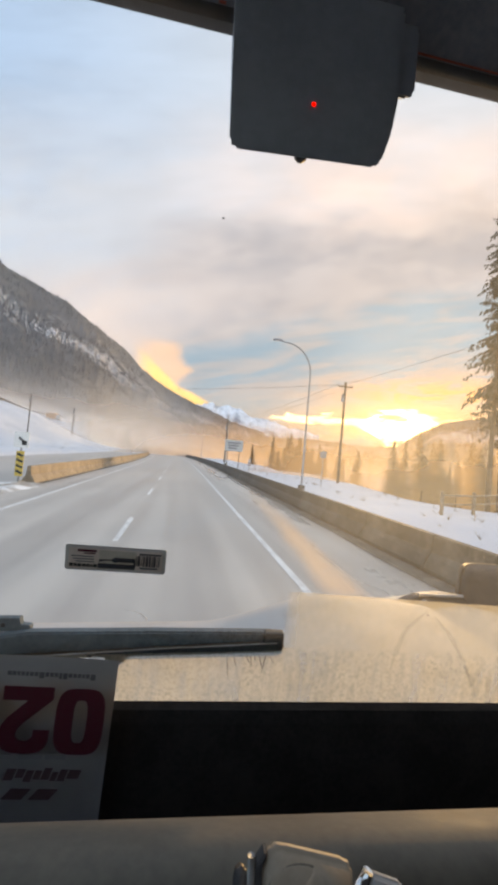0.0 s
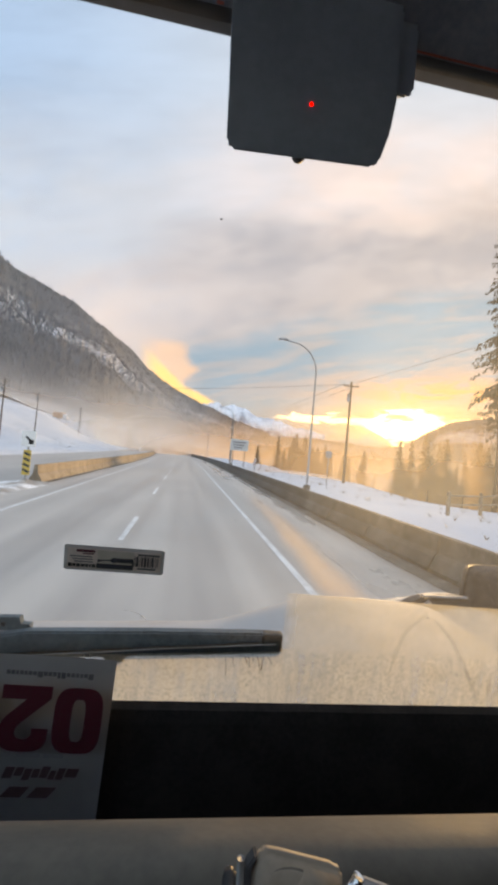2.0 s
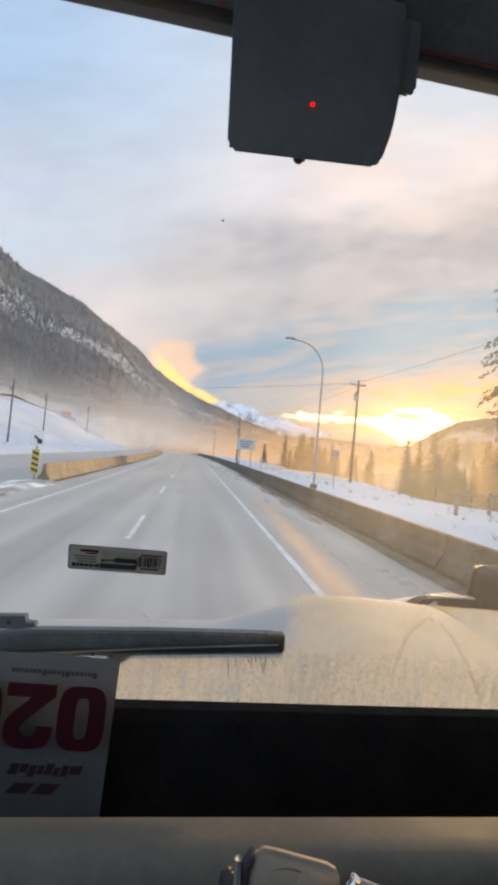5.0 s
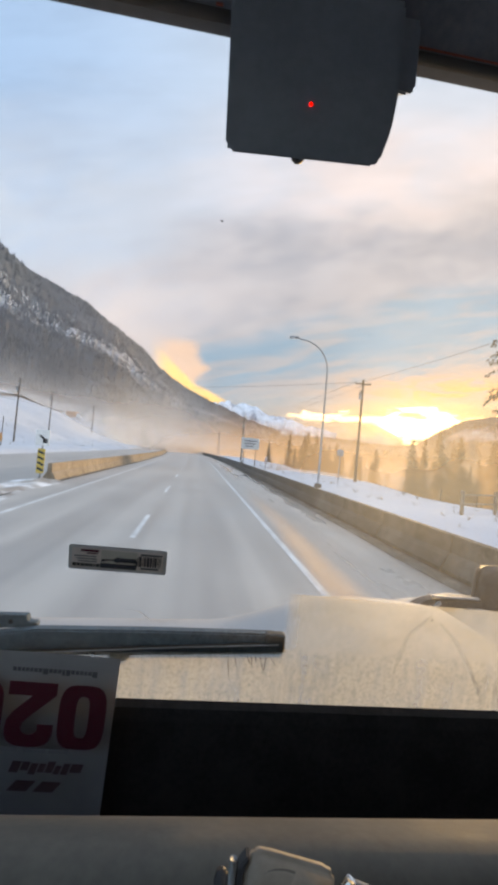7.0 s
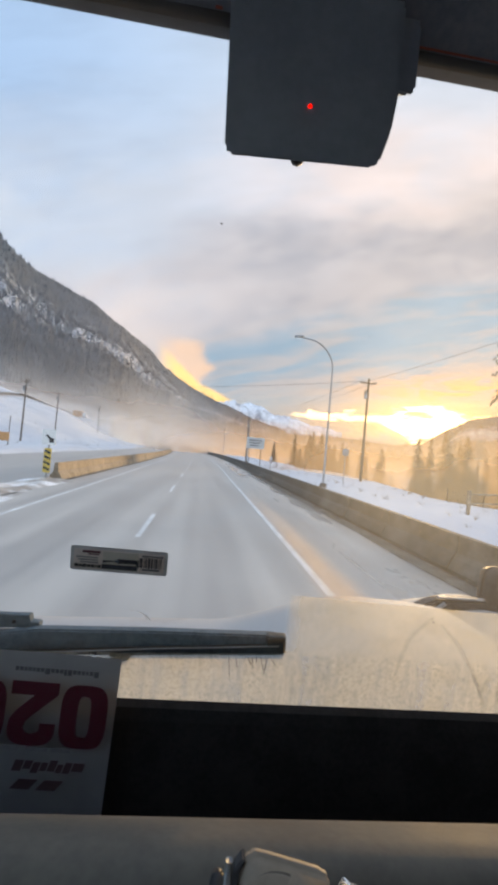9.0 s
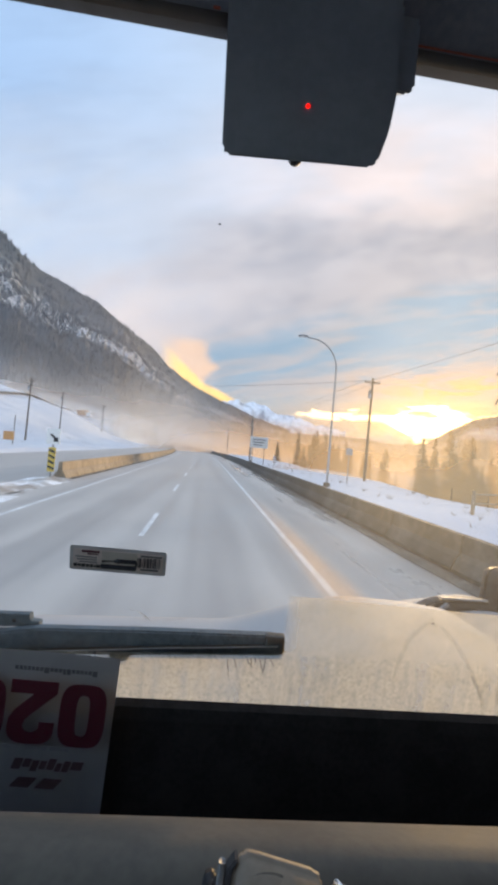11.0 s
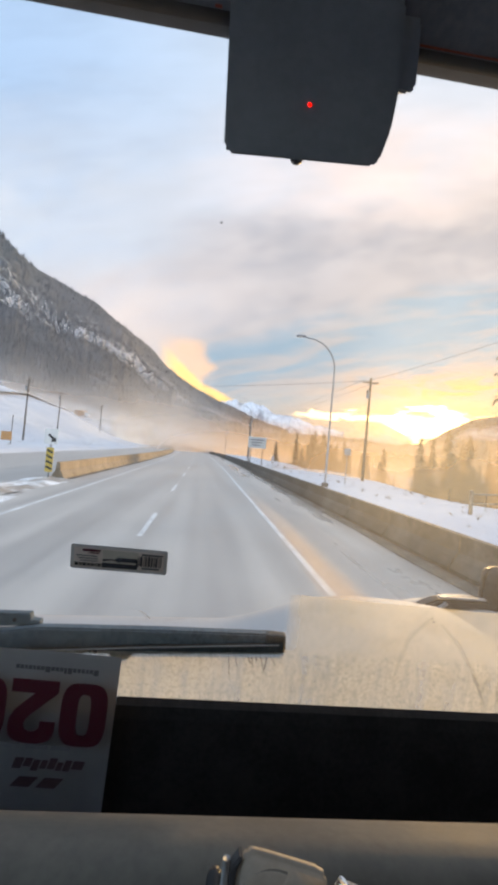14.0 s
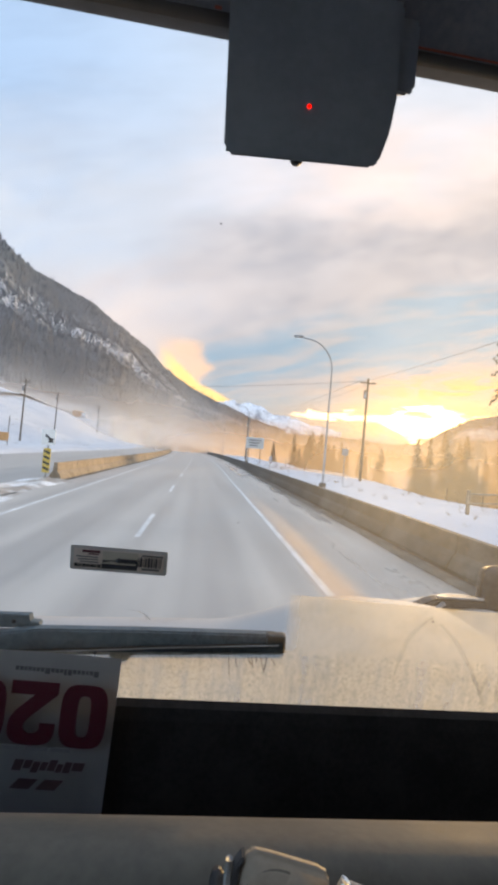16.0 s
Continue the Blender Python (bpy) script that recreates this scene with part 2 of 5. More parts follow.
def build_dirty_snow(n):
    p = n.coord()
    a = n.noise(p, 0.7, 5.0, 0.65)
    b = n.noise(p, 5.0, 4.0, 0.6)
    col = n.mix(n.step(a, 0.38, 0.62), (0.34, 0.30, 0.26), (0.80, 0.80, 0.80))
    return principled(n, col, 0.75, 0.0, bumped(n, b, 0.6, 0.08), 0.3)


def build_slope(n):
    p = n.coord()
    big = n.noise(p, 0.006, 6.0, 0.62)
    mid = n.noise(n.scaled(p, 0.02, 0.02, 0.006), 1.0, 6.0, 0.65)
    small = n.noise(p, 0.11, 5.0, 0.7)
    rise = n.tree.nodes.new("ShaderNodeAttribute")
    rise.attribute_name = "rise"
    k = n.math("ADD", rise.outputs["Fac"], n.math("MULTIPLY", n.math("SUBTRACT", mid, 0.5), 0.10))
    ledge = n.math("MULTIPLY", n.step(k, 0.50, 0.56), n.step(k, 0.66, 0.60))
    streaks = n.noise(n.scaled(p, 0.115, 0.115, 0.006), 1.0, 5.0, 0.62)
    chute = n.math("MULTIPLY", n.math("MULTIPLY", n.step(k, 0.54, 0.60), n.step(k, 0.78, 0.66)), n.step(n.math("ADD", n.math("MULTIPLY", streaks, 0.7), n.math("MULTIPLY", big, 0.3)), 0.515, 0.565))
    low = n.math("MULTIPLY", n.step(k, 0.20, 0.05), n.step(small, 0.42, 0.52))
    snow = n.math("MAXIMUM", n.math("MULTIPLY", ledge, n.step(small, 0.44, 0.54)), n.math("MULTIPLY", chute, 0.85))
    snow = n.math("MAXIMUM", snow, low)
    # wood colours carry the blue of distance haze
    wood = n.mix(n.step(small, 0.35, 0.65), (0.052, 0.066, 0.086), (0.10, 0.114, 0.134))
    wood = n.mix(n.math("MULTIPLY", n.step(big, 0.45, 0.6), 0.2), wood, (0.09, 0.088, 0.08))
    return principled(n, n.mix(snow, wood, (0.48, 0.50, 0.54)), 0.9, 0.0, bumped(n, small, 1.0, 6.0), 0.1)


def build_peak(n):
    p = n.coord()
    a = n.noise(n.scaled(p, 0.008, 0.008, 0.004), 1.0, 7.0, 0.7)
    rock = n.step(a, 0.50, 0.60)
    # rock tone lightened and blued in place of distance haze
    return principled(n, n.mix(rock, (0.78, 0.81, 0.86), (0.32, 0.35, 0.41)), 0.85, 0.0, bumped(n, a, 1.0, 20.0), 0.2)


def build_white_hood(n):
    p = n.coord()
    a = n.noise(p, 3.0, 5.0, 0.6)
    b = n.noise(p, 40.0, 4.0, 0.7)
    dirt = n.step(n.math("ADD", n.math("MULTIPLY", a, 0.6), n.math("MULTIPLY", b, 0.4)), 0.45, 0.68)
    return principled(n, n.mix(n.math("MULTIPLY", dirt, 0.7), (0.37, 0.37, 0.37), (0.26, 0.24, 0.21)), n.step(dirt, 0, 1, 0.74, 0.88), 0.0, bumped(n, b, 0.05, 0.002), 0.3)


def build_glass(n):
    fres = n.add("ShaderNodeFresnel", IOR=1.45)
    clear = n.add("ShaderNodeBsdfTransparent", Color=(0.97, 0.98, 0.98))
    gloss = n.add("ShaderNodeBsdfGlossy", Color=(1, 1, 1), Roughness=0.02)
    g = n.add("ShaderNodeMixShader", Fac=n.math("MULTIPLY", fres.outputs[0], 0.6))
    n.put(g.inputs[1], clear.outputs[0])
    n.put(g.inputs[2], gloss.outputs[0])
    # thin road-salt film
    p = n.coord()
    smear = n.noise(n.scaled(p, 3.0, 3.0, 3.0), 1.0, 5.0, 0.6)
    speck = n.noise(p, 330.0, 2.0, 0.6)
    right = n.step(n.add("ShaderNodeSeparateXYZ", Vector=p).outputs[0], 0.10, 0.45, 0.015, 0.06)
    right = n.math("MULTIPLY", right, n.step(n.add("ShaderNodeSeparateXYZ", Vector=p).outputs[2], 2.25, 2.10))
    amount = n.math("ADD", n.step(smear, 0.3, 0.7, 0.018, 0.031), n.math("MULTIPLY", n.step(speck, 0.60, 0.68), right))
    scatter = n.add("ShaderNodeBsdfRefraction", Color=(0.88, 0.91, 0.95), Roughness=0.95, IOR=1.5)
    m = n.add("ShaderNodeMixShader", Fac=amount)
    n.put(m.inputs[1], g.outputs[0])
    n.put(m.inputs[2], scatter.outputs[0])
    return m.outputs[0]


def build_tint(n):
    clear = n.add("ShaderNodeBsdfTransparent", Color=(0.90, 0.92, 0.93))
    gloss = n.add("ShaderNodeBsdfGlossy", Color=(1, 1, 1), Roughness=0.03)
    m = n.add("ShaderNodeMixShader", Fac=0.05)
    n.put(m.inputs[1], clear.outputs[0])
    n.put(m.inputs[2], gloss.outputs[0])
    return m.outputs[0]


def build_film(n):
    p = n.coord()
    cloud = n.noise(p, 9.0, 5.0, 0.65)
    drip = n.noise(n.scaled(p, 42.0, 5.0, 5.0), 1.0, 4.0, 0.6)
    speck = n.noise(p, 170.0, 3.0, 0.7)
    f = n.math("ADD", n.math("ADD", n.math("MULTIPLY", cloud, 0.30), n.math("MULTIPLY", drip, 0.50)), n.math("MULTIPLY", speck, 0.20))
    # the lower strip, never reached by the blade, is grainier
    level = n.math("ADD", n.add("ShaderNodeSeparateXYZ", Vector=p).outputs[2], n.math("MULTIPLY", n.math("SUBTRACT", cloud, 0.5), 0.012))
    grainy = n.step(level, 1.792, 1.780)
    amount = n.mix(grainy, n.step(cloud, 0.3, 0.7, 0.42, 0.56), n.step(f, 0.40, 0.58, 0.40, 0.62))
    rim = n.add("ShaderNodeSeparateXYZ", Vector=p).outputs[0]
    rim = n.step(n.math("ADD", rim, n.math("MULTIPLY", n.math("SUBTRACT", cloud, 0.5), 0.02)), 0.150, 0.186, 0.25, 1.0)
    amount = n.math("MULTIPLY", amount, n.math("MAXIMUM", rim, n.step(level, 1.800, 1.790)))
    dots = n.math("MULTIPLY", n.step(speck, 0.42, 0.66), n.math("ADD", 0.25, n.math("MULTIPLY", grainy, 0.75)))
    col = n.mix(dots, (0.57, 0.535, 0.43), (0.36, 0.345, 0.285))
    a = n.add("ShaderNodeBsdfTranslucent", Color=col)
    b = n.add("ShaderNodeBsdfRefraction", Color=col, Roughness=0.8, IOR=1.35)
    both = n.add("ShaderNodeMixShader", Fac=0.15)
    n.put(both.inputs[1], a.outputs[0])
    n.put(both.inputs[2], b.outputs[0])
    clear = n.add("ShaderNodeBsdfTransparent", Color=(1, 1, 1))
    m = n.add("ShaderNodeMixShader", Fac=amount)
    n.put(m.inputs[1], clear.outputs[0])
    n.put(m.inputs[2], both.outputs[0])
    return m.outputs[0]


def build_haze(n):
    """Faint dried spray on the wiped glass, thicker towards the lower corner, and painted sun glare."""
    p = n.coord()
    xyz = n.add("ShaderNodeSeparateXYZ", Vector=p)
    streaks = n.noise(n.scaled(p, 6.0, 3.0, 9.0), 1.0, 4.0, 0.6)
    amount = n.math("MULTIPLY", n.step(xyz.outputs[2], 1.96, 1.85), n.math("MULTIPLY", n.step(xyz.outputs[0], -0.05, 0.42), n.step(xyz.outputs[0], 0.66, 0.44, 0.15, 1.0)))
    amount = n.math("MULTIPLY", amount, n.step(streaks, 0.3, 0.7, 0.012, 0.035))
    # an orange streak painted on the glass for sun glare over the road
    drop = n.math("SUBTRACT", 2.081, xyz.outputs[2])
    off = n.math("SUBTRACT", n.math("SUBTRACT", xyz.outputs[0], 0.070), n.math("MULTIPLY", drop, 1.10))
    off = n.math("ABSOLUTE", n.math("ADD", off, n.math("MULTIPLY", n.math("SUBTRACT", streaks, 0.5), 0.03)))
    glare_band = n.step(n.math("DIVIDE", off, n.math("ADD", 0.016, n.math("MULTIPLY", n.math("MAXIMUM", drop, 0.0), 0.26))), 1.0, 0.1)
    glare_band = n.math("MULTIPLY", glare_band, n.math("MULTIPLY", n.step(xyz.outputs[2], 2.10, 2.00), n.step(xyz.outputs[2], 1.885, 1.91)))
    amount = n.math("ADD", amount, n.math("MULTIPLY", glare_band, n.step(streaks, 0.3, 0.7, 0.20, 0.32)))
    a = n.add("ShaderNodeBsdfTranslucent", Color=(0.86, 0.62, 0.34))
    clear = n.add("ShaderNodeBsdfTransparent", Color=(1, 1, 1))
    m = n.add("ShaderNodeMixShader", Fac=amount)
    n.put(m.inputs[1], clear.outputs[0])
    n.put(m.inputs[2], a.outputs[0])
    return m.outputs[0]


def mist_material(name, base, top, thick, scale, clear_from, clear_to, lift, front):
    """Soft ground mist: thick near the base height, thinning to nothing at the top."""

    def build(n):
        p = n.coord()
        xyz = n.add("ShaderNodeSeparateXYZ", Vector=p)
        level = n.tree.nodes.new("ShaderNodeAttribute")
        level.attribute_name = "level"
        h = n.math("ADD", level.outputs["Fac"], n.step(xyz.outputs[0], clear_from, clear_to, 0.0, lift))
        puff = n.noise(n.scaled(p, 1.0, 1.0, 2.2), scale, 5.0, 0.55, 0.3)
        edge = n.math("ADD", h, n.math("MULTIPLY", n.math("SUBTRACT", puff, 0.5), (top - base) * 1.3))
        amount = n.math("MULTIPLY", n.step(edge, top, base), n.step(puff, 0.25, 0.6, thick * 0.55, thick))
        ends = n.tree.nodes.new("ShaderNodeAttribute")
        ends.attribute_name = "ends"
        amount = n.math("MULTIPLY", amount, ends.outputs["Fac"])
        # the sun's gold is put into this colour, showing more to the right
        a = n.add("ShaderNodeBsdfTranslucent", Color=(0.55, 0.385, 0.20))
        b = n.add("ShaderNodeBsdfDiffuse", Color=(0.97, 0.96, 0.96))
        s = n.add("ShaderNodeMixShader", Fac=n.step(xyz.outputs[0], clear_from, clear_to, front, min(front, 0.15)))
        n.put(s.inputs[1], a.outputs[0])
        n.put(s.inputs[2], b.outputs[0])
        clear = n.add("ShaderNodeBsdfTransparent", Color=(1, 1, 1))
        m = n.add("ShaderNodeMixShader", Fac=amount)
        n.put(m.inputs[1], clear.outputs[0])
        n.put(m.inputs[2], s.outputs[0])
        return m.outputs[0]

    return material(name, build)


def smear_material(name, colour, amount):
    def build(n):
        a = n.add("ShaderNodeBsdfDiffuse", Color=colour)
        clear = n.add("ShaderNodeBsdfTransparent", Color=(1, 1, 1))
        m = n.add("ShaderNodeMixShader", Fac=n.step(n.noise(n.coord(), 90.0, 3.0, 0.6), 0.3, 0.7, amount * 0.4, amount))
        n.put(m.inputs[1], clear.outputs[0])
        n.put(m.inputs[2], a.outputs[0])
        return m.outputs[0]

    return material(name, build)


def needles(name, dark, light):
    def build(n):
        r = n.add("ShaderNodeNewGeometry").outputs["Random Per Island"]
        return principled(n, n.mix(r, dark, light), 0.8, 0.0, None, 0.2)

    return material(name, build)


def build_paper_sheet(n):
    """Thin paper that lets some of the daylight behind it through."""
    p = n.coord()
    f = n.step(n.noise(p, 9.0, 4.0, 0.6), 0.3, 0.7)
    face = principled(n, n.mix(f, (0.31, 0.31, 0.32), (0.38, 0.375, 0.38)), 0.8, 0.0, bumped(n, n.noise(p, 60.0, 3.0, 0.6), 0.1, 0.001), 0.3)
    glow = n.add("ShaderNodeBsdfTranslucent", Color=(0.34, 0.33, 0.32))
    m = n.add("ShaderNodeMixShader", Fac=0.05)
    n.put(m.inputs[1], face)
    n.put(m.inputs[2], glow.outputs[0])
    return m.outputs[0]


def build_led(n):
    return n.add("ShaderNodeEmission", Color=(1.0, 0.006, 0.004), Strength=1.6).outputs[0]


ASPHALT = material("asphalt", build_asphalt)
SNOW = material("snow", build_snow)
DIRTY_SNOW = material("dirty_snow", build_dirty_snow)
SLOPE = material("forested_slope", build_slope)
PEAK = material("snowy_rock", build_peak)
HOOD = material("white_truck_paint", build_white_hood)
GLASS = material("windscreen_glass", build_glass)
FILM = material("salt_film", build_film)
HAZE = material("spray_and_sun_glare", build_haze)
TINT = material("tinted_glass", build_tint)
NEEDLES = needles("needles", (0.045, 0.050, 0.045), (0.105, 0.108, 0.098))
# blue distance haze is put into these needles' colour
HAZENEEDLES = needles("haze_blue_needles", (0.026, 0.037, 0.052), (0.066, 0.080, 0.102))
SMEAR = smear_material("wiped_smear", (0.24, 0.19, 0.13), 0.17)
# white mark painted on the glass for a bright reflection
GLINT = smear_material("painted_glint", (0.85, 0.86, 0.88), 0.55)
DRIP = smear_material("dark_drip", (0.07, 0.045, 0.03), 0.8)
LED = material("red_indicator", build_led)
PAINT = mottled("road_paint", (0.45, 0.45, 0.44), (0.80, 0.80, 0.78), 2.0, (0.5, 0.7), 0.3, 0.004, fine=14)
CONCRETE = mottled("weathered_concrete", (0.048, 0.046, 0.042), (0.135, 0.126, 0.112), 1.6, (0.75, 0.9), 0.8, 0.02, fine=9, vary=0.25)
# dirt and the orange light on the median barrier, both put into colour
MUDGLOW = mottled("muddy_orange_lit_concrete", (0.20, 0.155, 0.105), (0.36, 0.29, 0.21), 0.7, (0.7, 0.9), 0.4, 0.01, vary=0.2)
GRAVEL = mottled("gravel", (0.06, 0.055, 0.047), (0.20, 0.18, 0.155), 1.2, (0.8, 0.95), 0.8, 0.03, fine=20)
BARK = mottled("bark", (0.05, 0.04, 0.03), (0.15, 0.12, 0.09), 2.0, (0.8, 0.95), 0.8, 0.03)
GALV = mottled("galvanised_steel", (0.22, 0.23, 0.24), (0.36, 0.37, 0.38), 2.0, (0.4, 0.6), 0.1, 0.002, metal=0.6)
POLEWOOD = mottled("weathered_pole_wood", (0.06, 0.05, 0.04), (0.16, 0.13, 0.10), 1.5, (0.8, 0.95), 0.6, 0.01)
FENCEWOOD = mottled("grey_fence_wood", (0.12, 0.10, 0.08), (0.27, 0.24, 0.20), 3.0, (0.8, 0.95), 0.5, 0.01)
CABLE = mottled("cable", (0.02, 0.02, 0.02), (0.05, 0.05, 0.05), 5.0)
BLACK = mottled("black_plastic", (0.012, 0.012, 0.014), (0.028, 0.028, 0.03), 14.0, (0.45, 0.65), 0.15, 0.001)
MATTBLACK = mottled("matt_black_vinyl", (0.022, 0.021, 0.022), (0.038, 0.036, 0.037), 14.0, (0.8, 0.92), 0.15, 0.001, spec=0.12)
HOUSING = mottled("dark_grey_housing", (0.33, 0.385, 0.45), (0.41, 0.47, 0.54), 9.0, (0.4, 0.55), 0.1, 0.001)
LINING = mottled("charcoal_cab_lining", (0.045, 0.047, 0.052), (0.075, 0.078, 0.085), 8.0, (0.8, 0.95), 0.3, 0.002)
LINER = mottled("dark_headliner", (0.17, 0.19, 0.23), (0.245, 0.265, 0.31), 12.0, (0.85, 0.95), 0.4, 0.002)
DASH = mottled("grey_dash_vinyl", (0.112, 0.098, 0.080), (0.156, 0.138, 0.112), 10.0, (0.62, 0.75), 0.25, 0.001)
TAN = mottled("tan_plastic", (0.235, 0.195, 0.15), (0.295, 0.25, 0.195), 16.0, (0.5, 0.62), 0.1, 0.001)
CHROME = mottled("chrome", (0.6, 0.6, 0.6), (0.8, 0.8, 0.8), 8.0, (0.08, 0.2), 0.02, 0.001, metal=1.0)
RUBBER = mottled("wiper_rubber", (0.020, 0.028, 0.033), (0.055, 0.072, 0.082), 22.0, (0.6, 0.8), 0.2, 0.002)
WIPERARM = mottled("grey_wiper_arm", (0.045, 0.070, 0.090), (0.10, 0.145, 0.18), 18.0, (0.65, 0.8), 0.2, 0.002)
REDGLEAM = mottled("painted_red_gleam", (0.30, 0.07, 0.05), (0.42, 0.11, 0.08), 30.0, (0.5, 0.7), 0.1, 0.001)
MIRRORBACK = mottled("speckled_black_plastic", (0.010, 0.010, 0.012), (0.060, 0.060, 0.066), 60.0, (0.5, 0.7), 0.3, 0.002, fine=3)
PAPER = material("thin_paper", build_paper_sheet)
RED = mottled("red_ink", (0.085, 0.008, 0.020), (0.12, 0.010, 0.027), 12.0, (0.6, 0.8), 0.05, 0.001)
DARKRED = mottled("dark_red_ink", (0.10, 0.055, 0.065), (0.14, 0.08, 0.09), 20.0, (0.6, 0.8), 0.05, 0.001)
PALEINK = mottled("pale_ink", (0.26, 0.26, 0.27), (0.32, 0.32, 0.33), 20.0, (0.6, 0.8), 0.05, 0.001)
GREYINK = mottled("grey_ink", (0.10, 0.10, 0.11), (0.16, 0.16, 0.17), 20.0, (0.6, 0.8), 0.05, 0.001)
INK = mottled("black_ink", (0.02, 0.02, 0.02), (0.05, 0.05, 0.05), 20.0, (0.6, 0.8), 0.05, 0.001)
STICKEREDGE = mottled("sticker_border", (0.60, 0.58, 0.57), (0.70, 0.68, 0.67), 30.0, (0.4, 0.6), 0.1, 0.001)
LABELDARK = mottled("sticker_panel", (0.60, 0.55, 0.48), (0.70, 0.64, 0.57), 25.0, (0.4, 0.6), 0.1, 0.001)
SLATE = mottled("slate_ink", (0.035, 0.035, 0.045), (0.07, 0.07, 0.085), 20.0, (0.6, 0.8), 0.05, 0.001)
LABEL = mottled("faded_label", (0.76, 0.65, 0.60), (0.86, 0.76, 0.71), 25.0, (0.4, 0.6), 0.1, 0.001)
YELLOW = mottled("yellow_sheeting", (0.50, 0.35, 0.06), (0.62, 0.44, 0.09), 5.0, (0.35, 0.5), 0.05, 0.001)
WHITE = mottled("white_sheeting", (0.66, 0.66, 0.65), (0.78, 0.78, 0.77), 5.0, (0.35, 0.5), 0.05, 0.001)
ORANGE = mottled("orange_panel", (0.46, 0.23, 0.09), (0.56, 0.30, 0.12), 3.0, (0.5, 0.7), 0.05, 0.001)
BOARD = mottled("pale_sign_board", (0.44, 0.45, 0.44), (0.56, 0.57, 0.56), 3.0, (0.4, 0.6), 0.05, 0.001)
SHRUB = mottled("dry_weed", (0.09, 0.07, 0.045), (0.20, 0.16, 0.10), 3.0, (0.8, 0.95), 0.1, 0.01)


# ---- building helpers ----
def mesh_of(name, bm, mats, smooth=False):
    me = bpy.data.meshes.new(name)
    bm.normal_update()
    bm.to_mesh(me)
    bm.free()
    for m in mats if isinstance(mats, (list, tuple)) else [mats]:
        me.materials.append(m)
    if smooth:
        me.shade_smooth()
    return me


def part(name, bm, mat, parent=None, label="", smooth=False):
    ob = new(name, mesh_of(name, bm, mat, smooth))
    if parent is not None:
        ob.parent = parent
    return tagged(ob, label)


def thing(name, label, category, at=(0, 0, 0), group="", kind="", turn=0.0):
    ob = new(name)
    ob.matrix_basis = pose(*at, 0, 0, turn)
    return tagged(ob, label, category, group, kind)


def whole(name, bm, mat, label, category="", kind="", smooth=False, group=""):
    return tagged(new(name, mesh_of(name, bm, mat, smooth)), label, category, group, kind)


def add_box(bm, centre, size, bevel=0.0, m=None, segments=2):
    made = bmesh.ops.create_cube(bm, size=1.0)["verts"]
    t = Matrix.Translation(centre) @ (m or Matrix()) @ Matrix.Diagonal((*size, 1))
    bmesh.ops.transform(bm, matrix=t, verts=made)
    if bevel:
        edges = list({e for v in made for e in v.link_edges})
        bmesh.ops.bevel(bm, geom=edges, offset=bevel, segments=segments, affect="EDGES", profile=0.6)
    return bm


def box(centre, size, bevel=0.0, m=None, segments=2):
    return add_box(bmesh.new(), centre, size, bevel, m, segments)


def add_tube(bm, points, radii, sides=10, caps=True):
    rings = []
    pts = [Vector(p) for p in points]
    for i, p in enumerate(pts):
        d = (pts[min(i + 1, len(pts) - 1)] - pts[max(i - 1, 0)]).normalized()
        ref = Vector((0, 0, 1)) if abs(d.z) < 0.9 else Vector((1, 0, 0))
        u = d.cross(ref).normalized()
        w = d.cross(u)
        r = radii[i] if isinstance(radii, (list, tuple)) else radii
        rings.append([bm.verts.new(p + r * (math.cos(2 * math.pi * k / sides) * u + math.sin(2 * math.pi * k / sides) * w)) for k in range(sides)])
    for a, b in zip(rings, rings[1:]):
        for k in range(sides):
            bm.faces.new((a[k], a[(k + 1) % sides], b[(k + 1) % sides], b[k]))
    if caps:
        bm.faces.new(rings[0])
        bm.faces.new(rings[-1][::-1])
    return bm


def tube(points, radii, sides=10):
    return add_tube(bmesh.new(), points, radii, sides)


def extrude_profile(outline, x0, x1, axis="x"):
    """A solid of constant section; the outline is in (y, z) for axis x, in (x, z) for axis y."""
    bm = bmesh.new()

    def v(p, a):
        return bm.verts.new((a, p[0], p[1]) if axis == "x" else (p[0], a, p[1]))

    a = [v(p, x0) for p in outline]
    b = [v(p, x1) for p in outline]
    for i in range(len(a)):
        j = (i + 1) % len(a)
        bm.faces.new((a[i], a[j], b[j], b[i]))
    bm.faces.new(a[::-1])
    bm.faces.new(b)
    bmesh.ops.recalc_face_normals(bm, faces=bm.faces)
    return bm


def sheet(nx, ny, f):
    """A grid mesh through f(u, v), u and v from 0 to 1."""
    bm = bmesh.new()
    g = [[bm.verts.new(f(i / nx, j / ny)) for j in range(ny + 1)] for i in range(nx + 1)]
    for i in range(nx):
        for j in range(ny):
            bm.faces.new((g[i][j], g[i + 1][j], g[i + 1][j + 1], g[i][j + 1]))
    return bm


def smooth(a, b, x):
    t = min(max((x - a) / (b - a), 0.0), 1.0)
    return t * t * (3 - 2 * t)


def lerp_table(table, x):
    for (x0, y0), (x1, y1) in zip(table, table[1:]):
        if x <= x1:
            return y0 + (y1 - y0) * max(0.0, (x - x0) / (x1 - x0))
    return table[-1][1]


def bend(y):
    """Sideways place of the road's line: straight, then a long curve to the left."""
    return -max(0.0, y - 40.0) ** 2 / 2400.0 if y < 400 else -54.0 - (y - 400) * 0.3


def along(lateral, y, z=0.0):
    return Vector((lateral + bend(y), y, z))


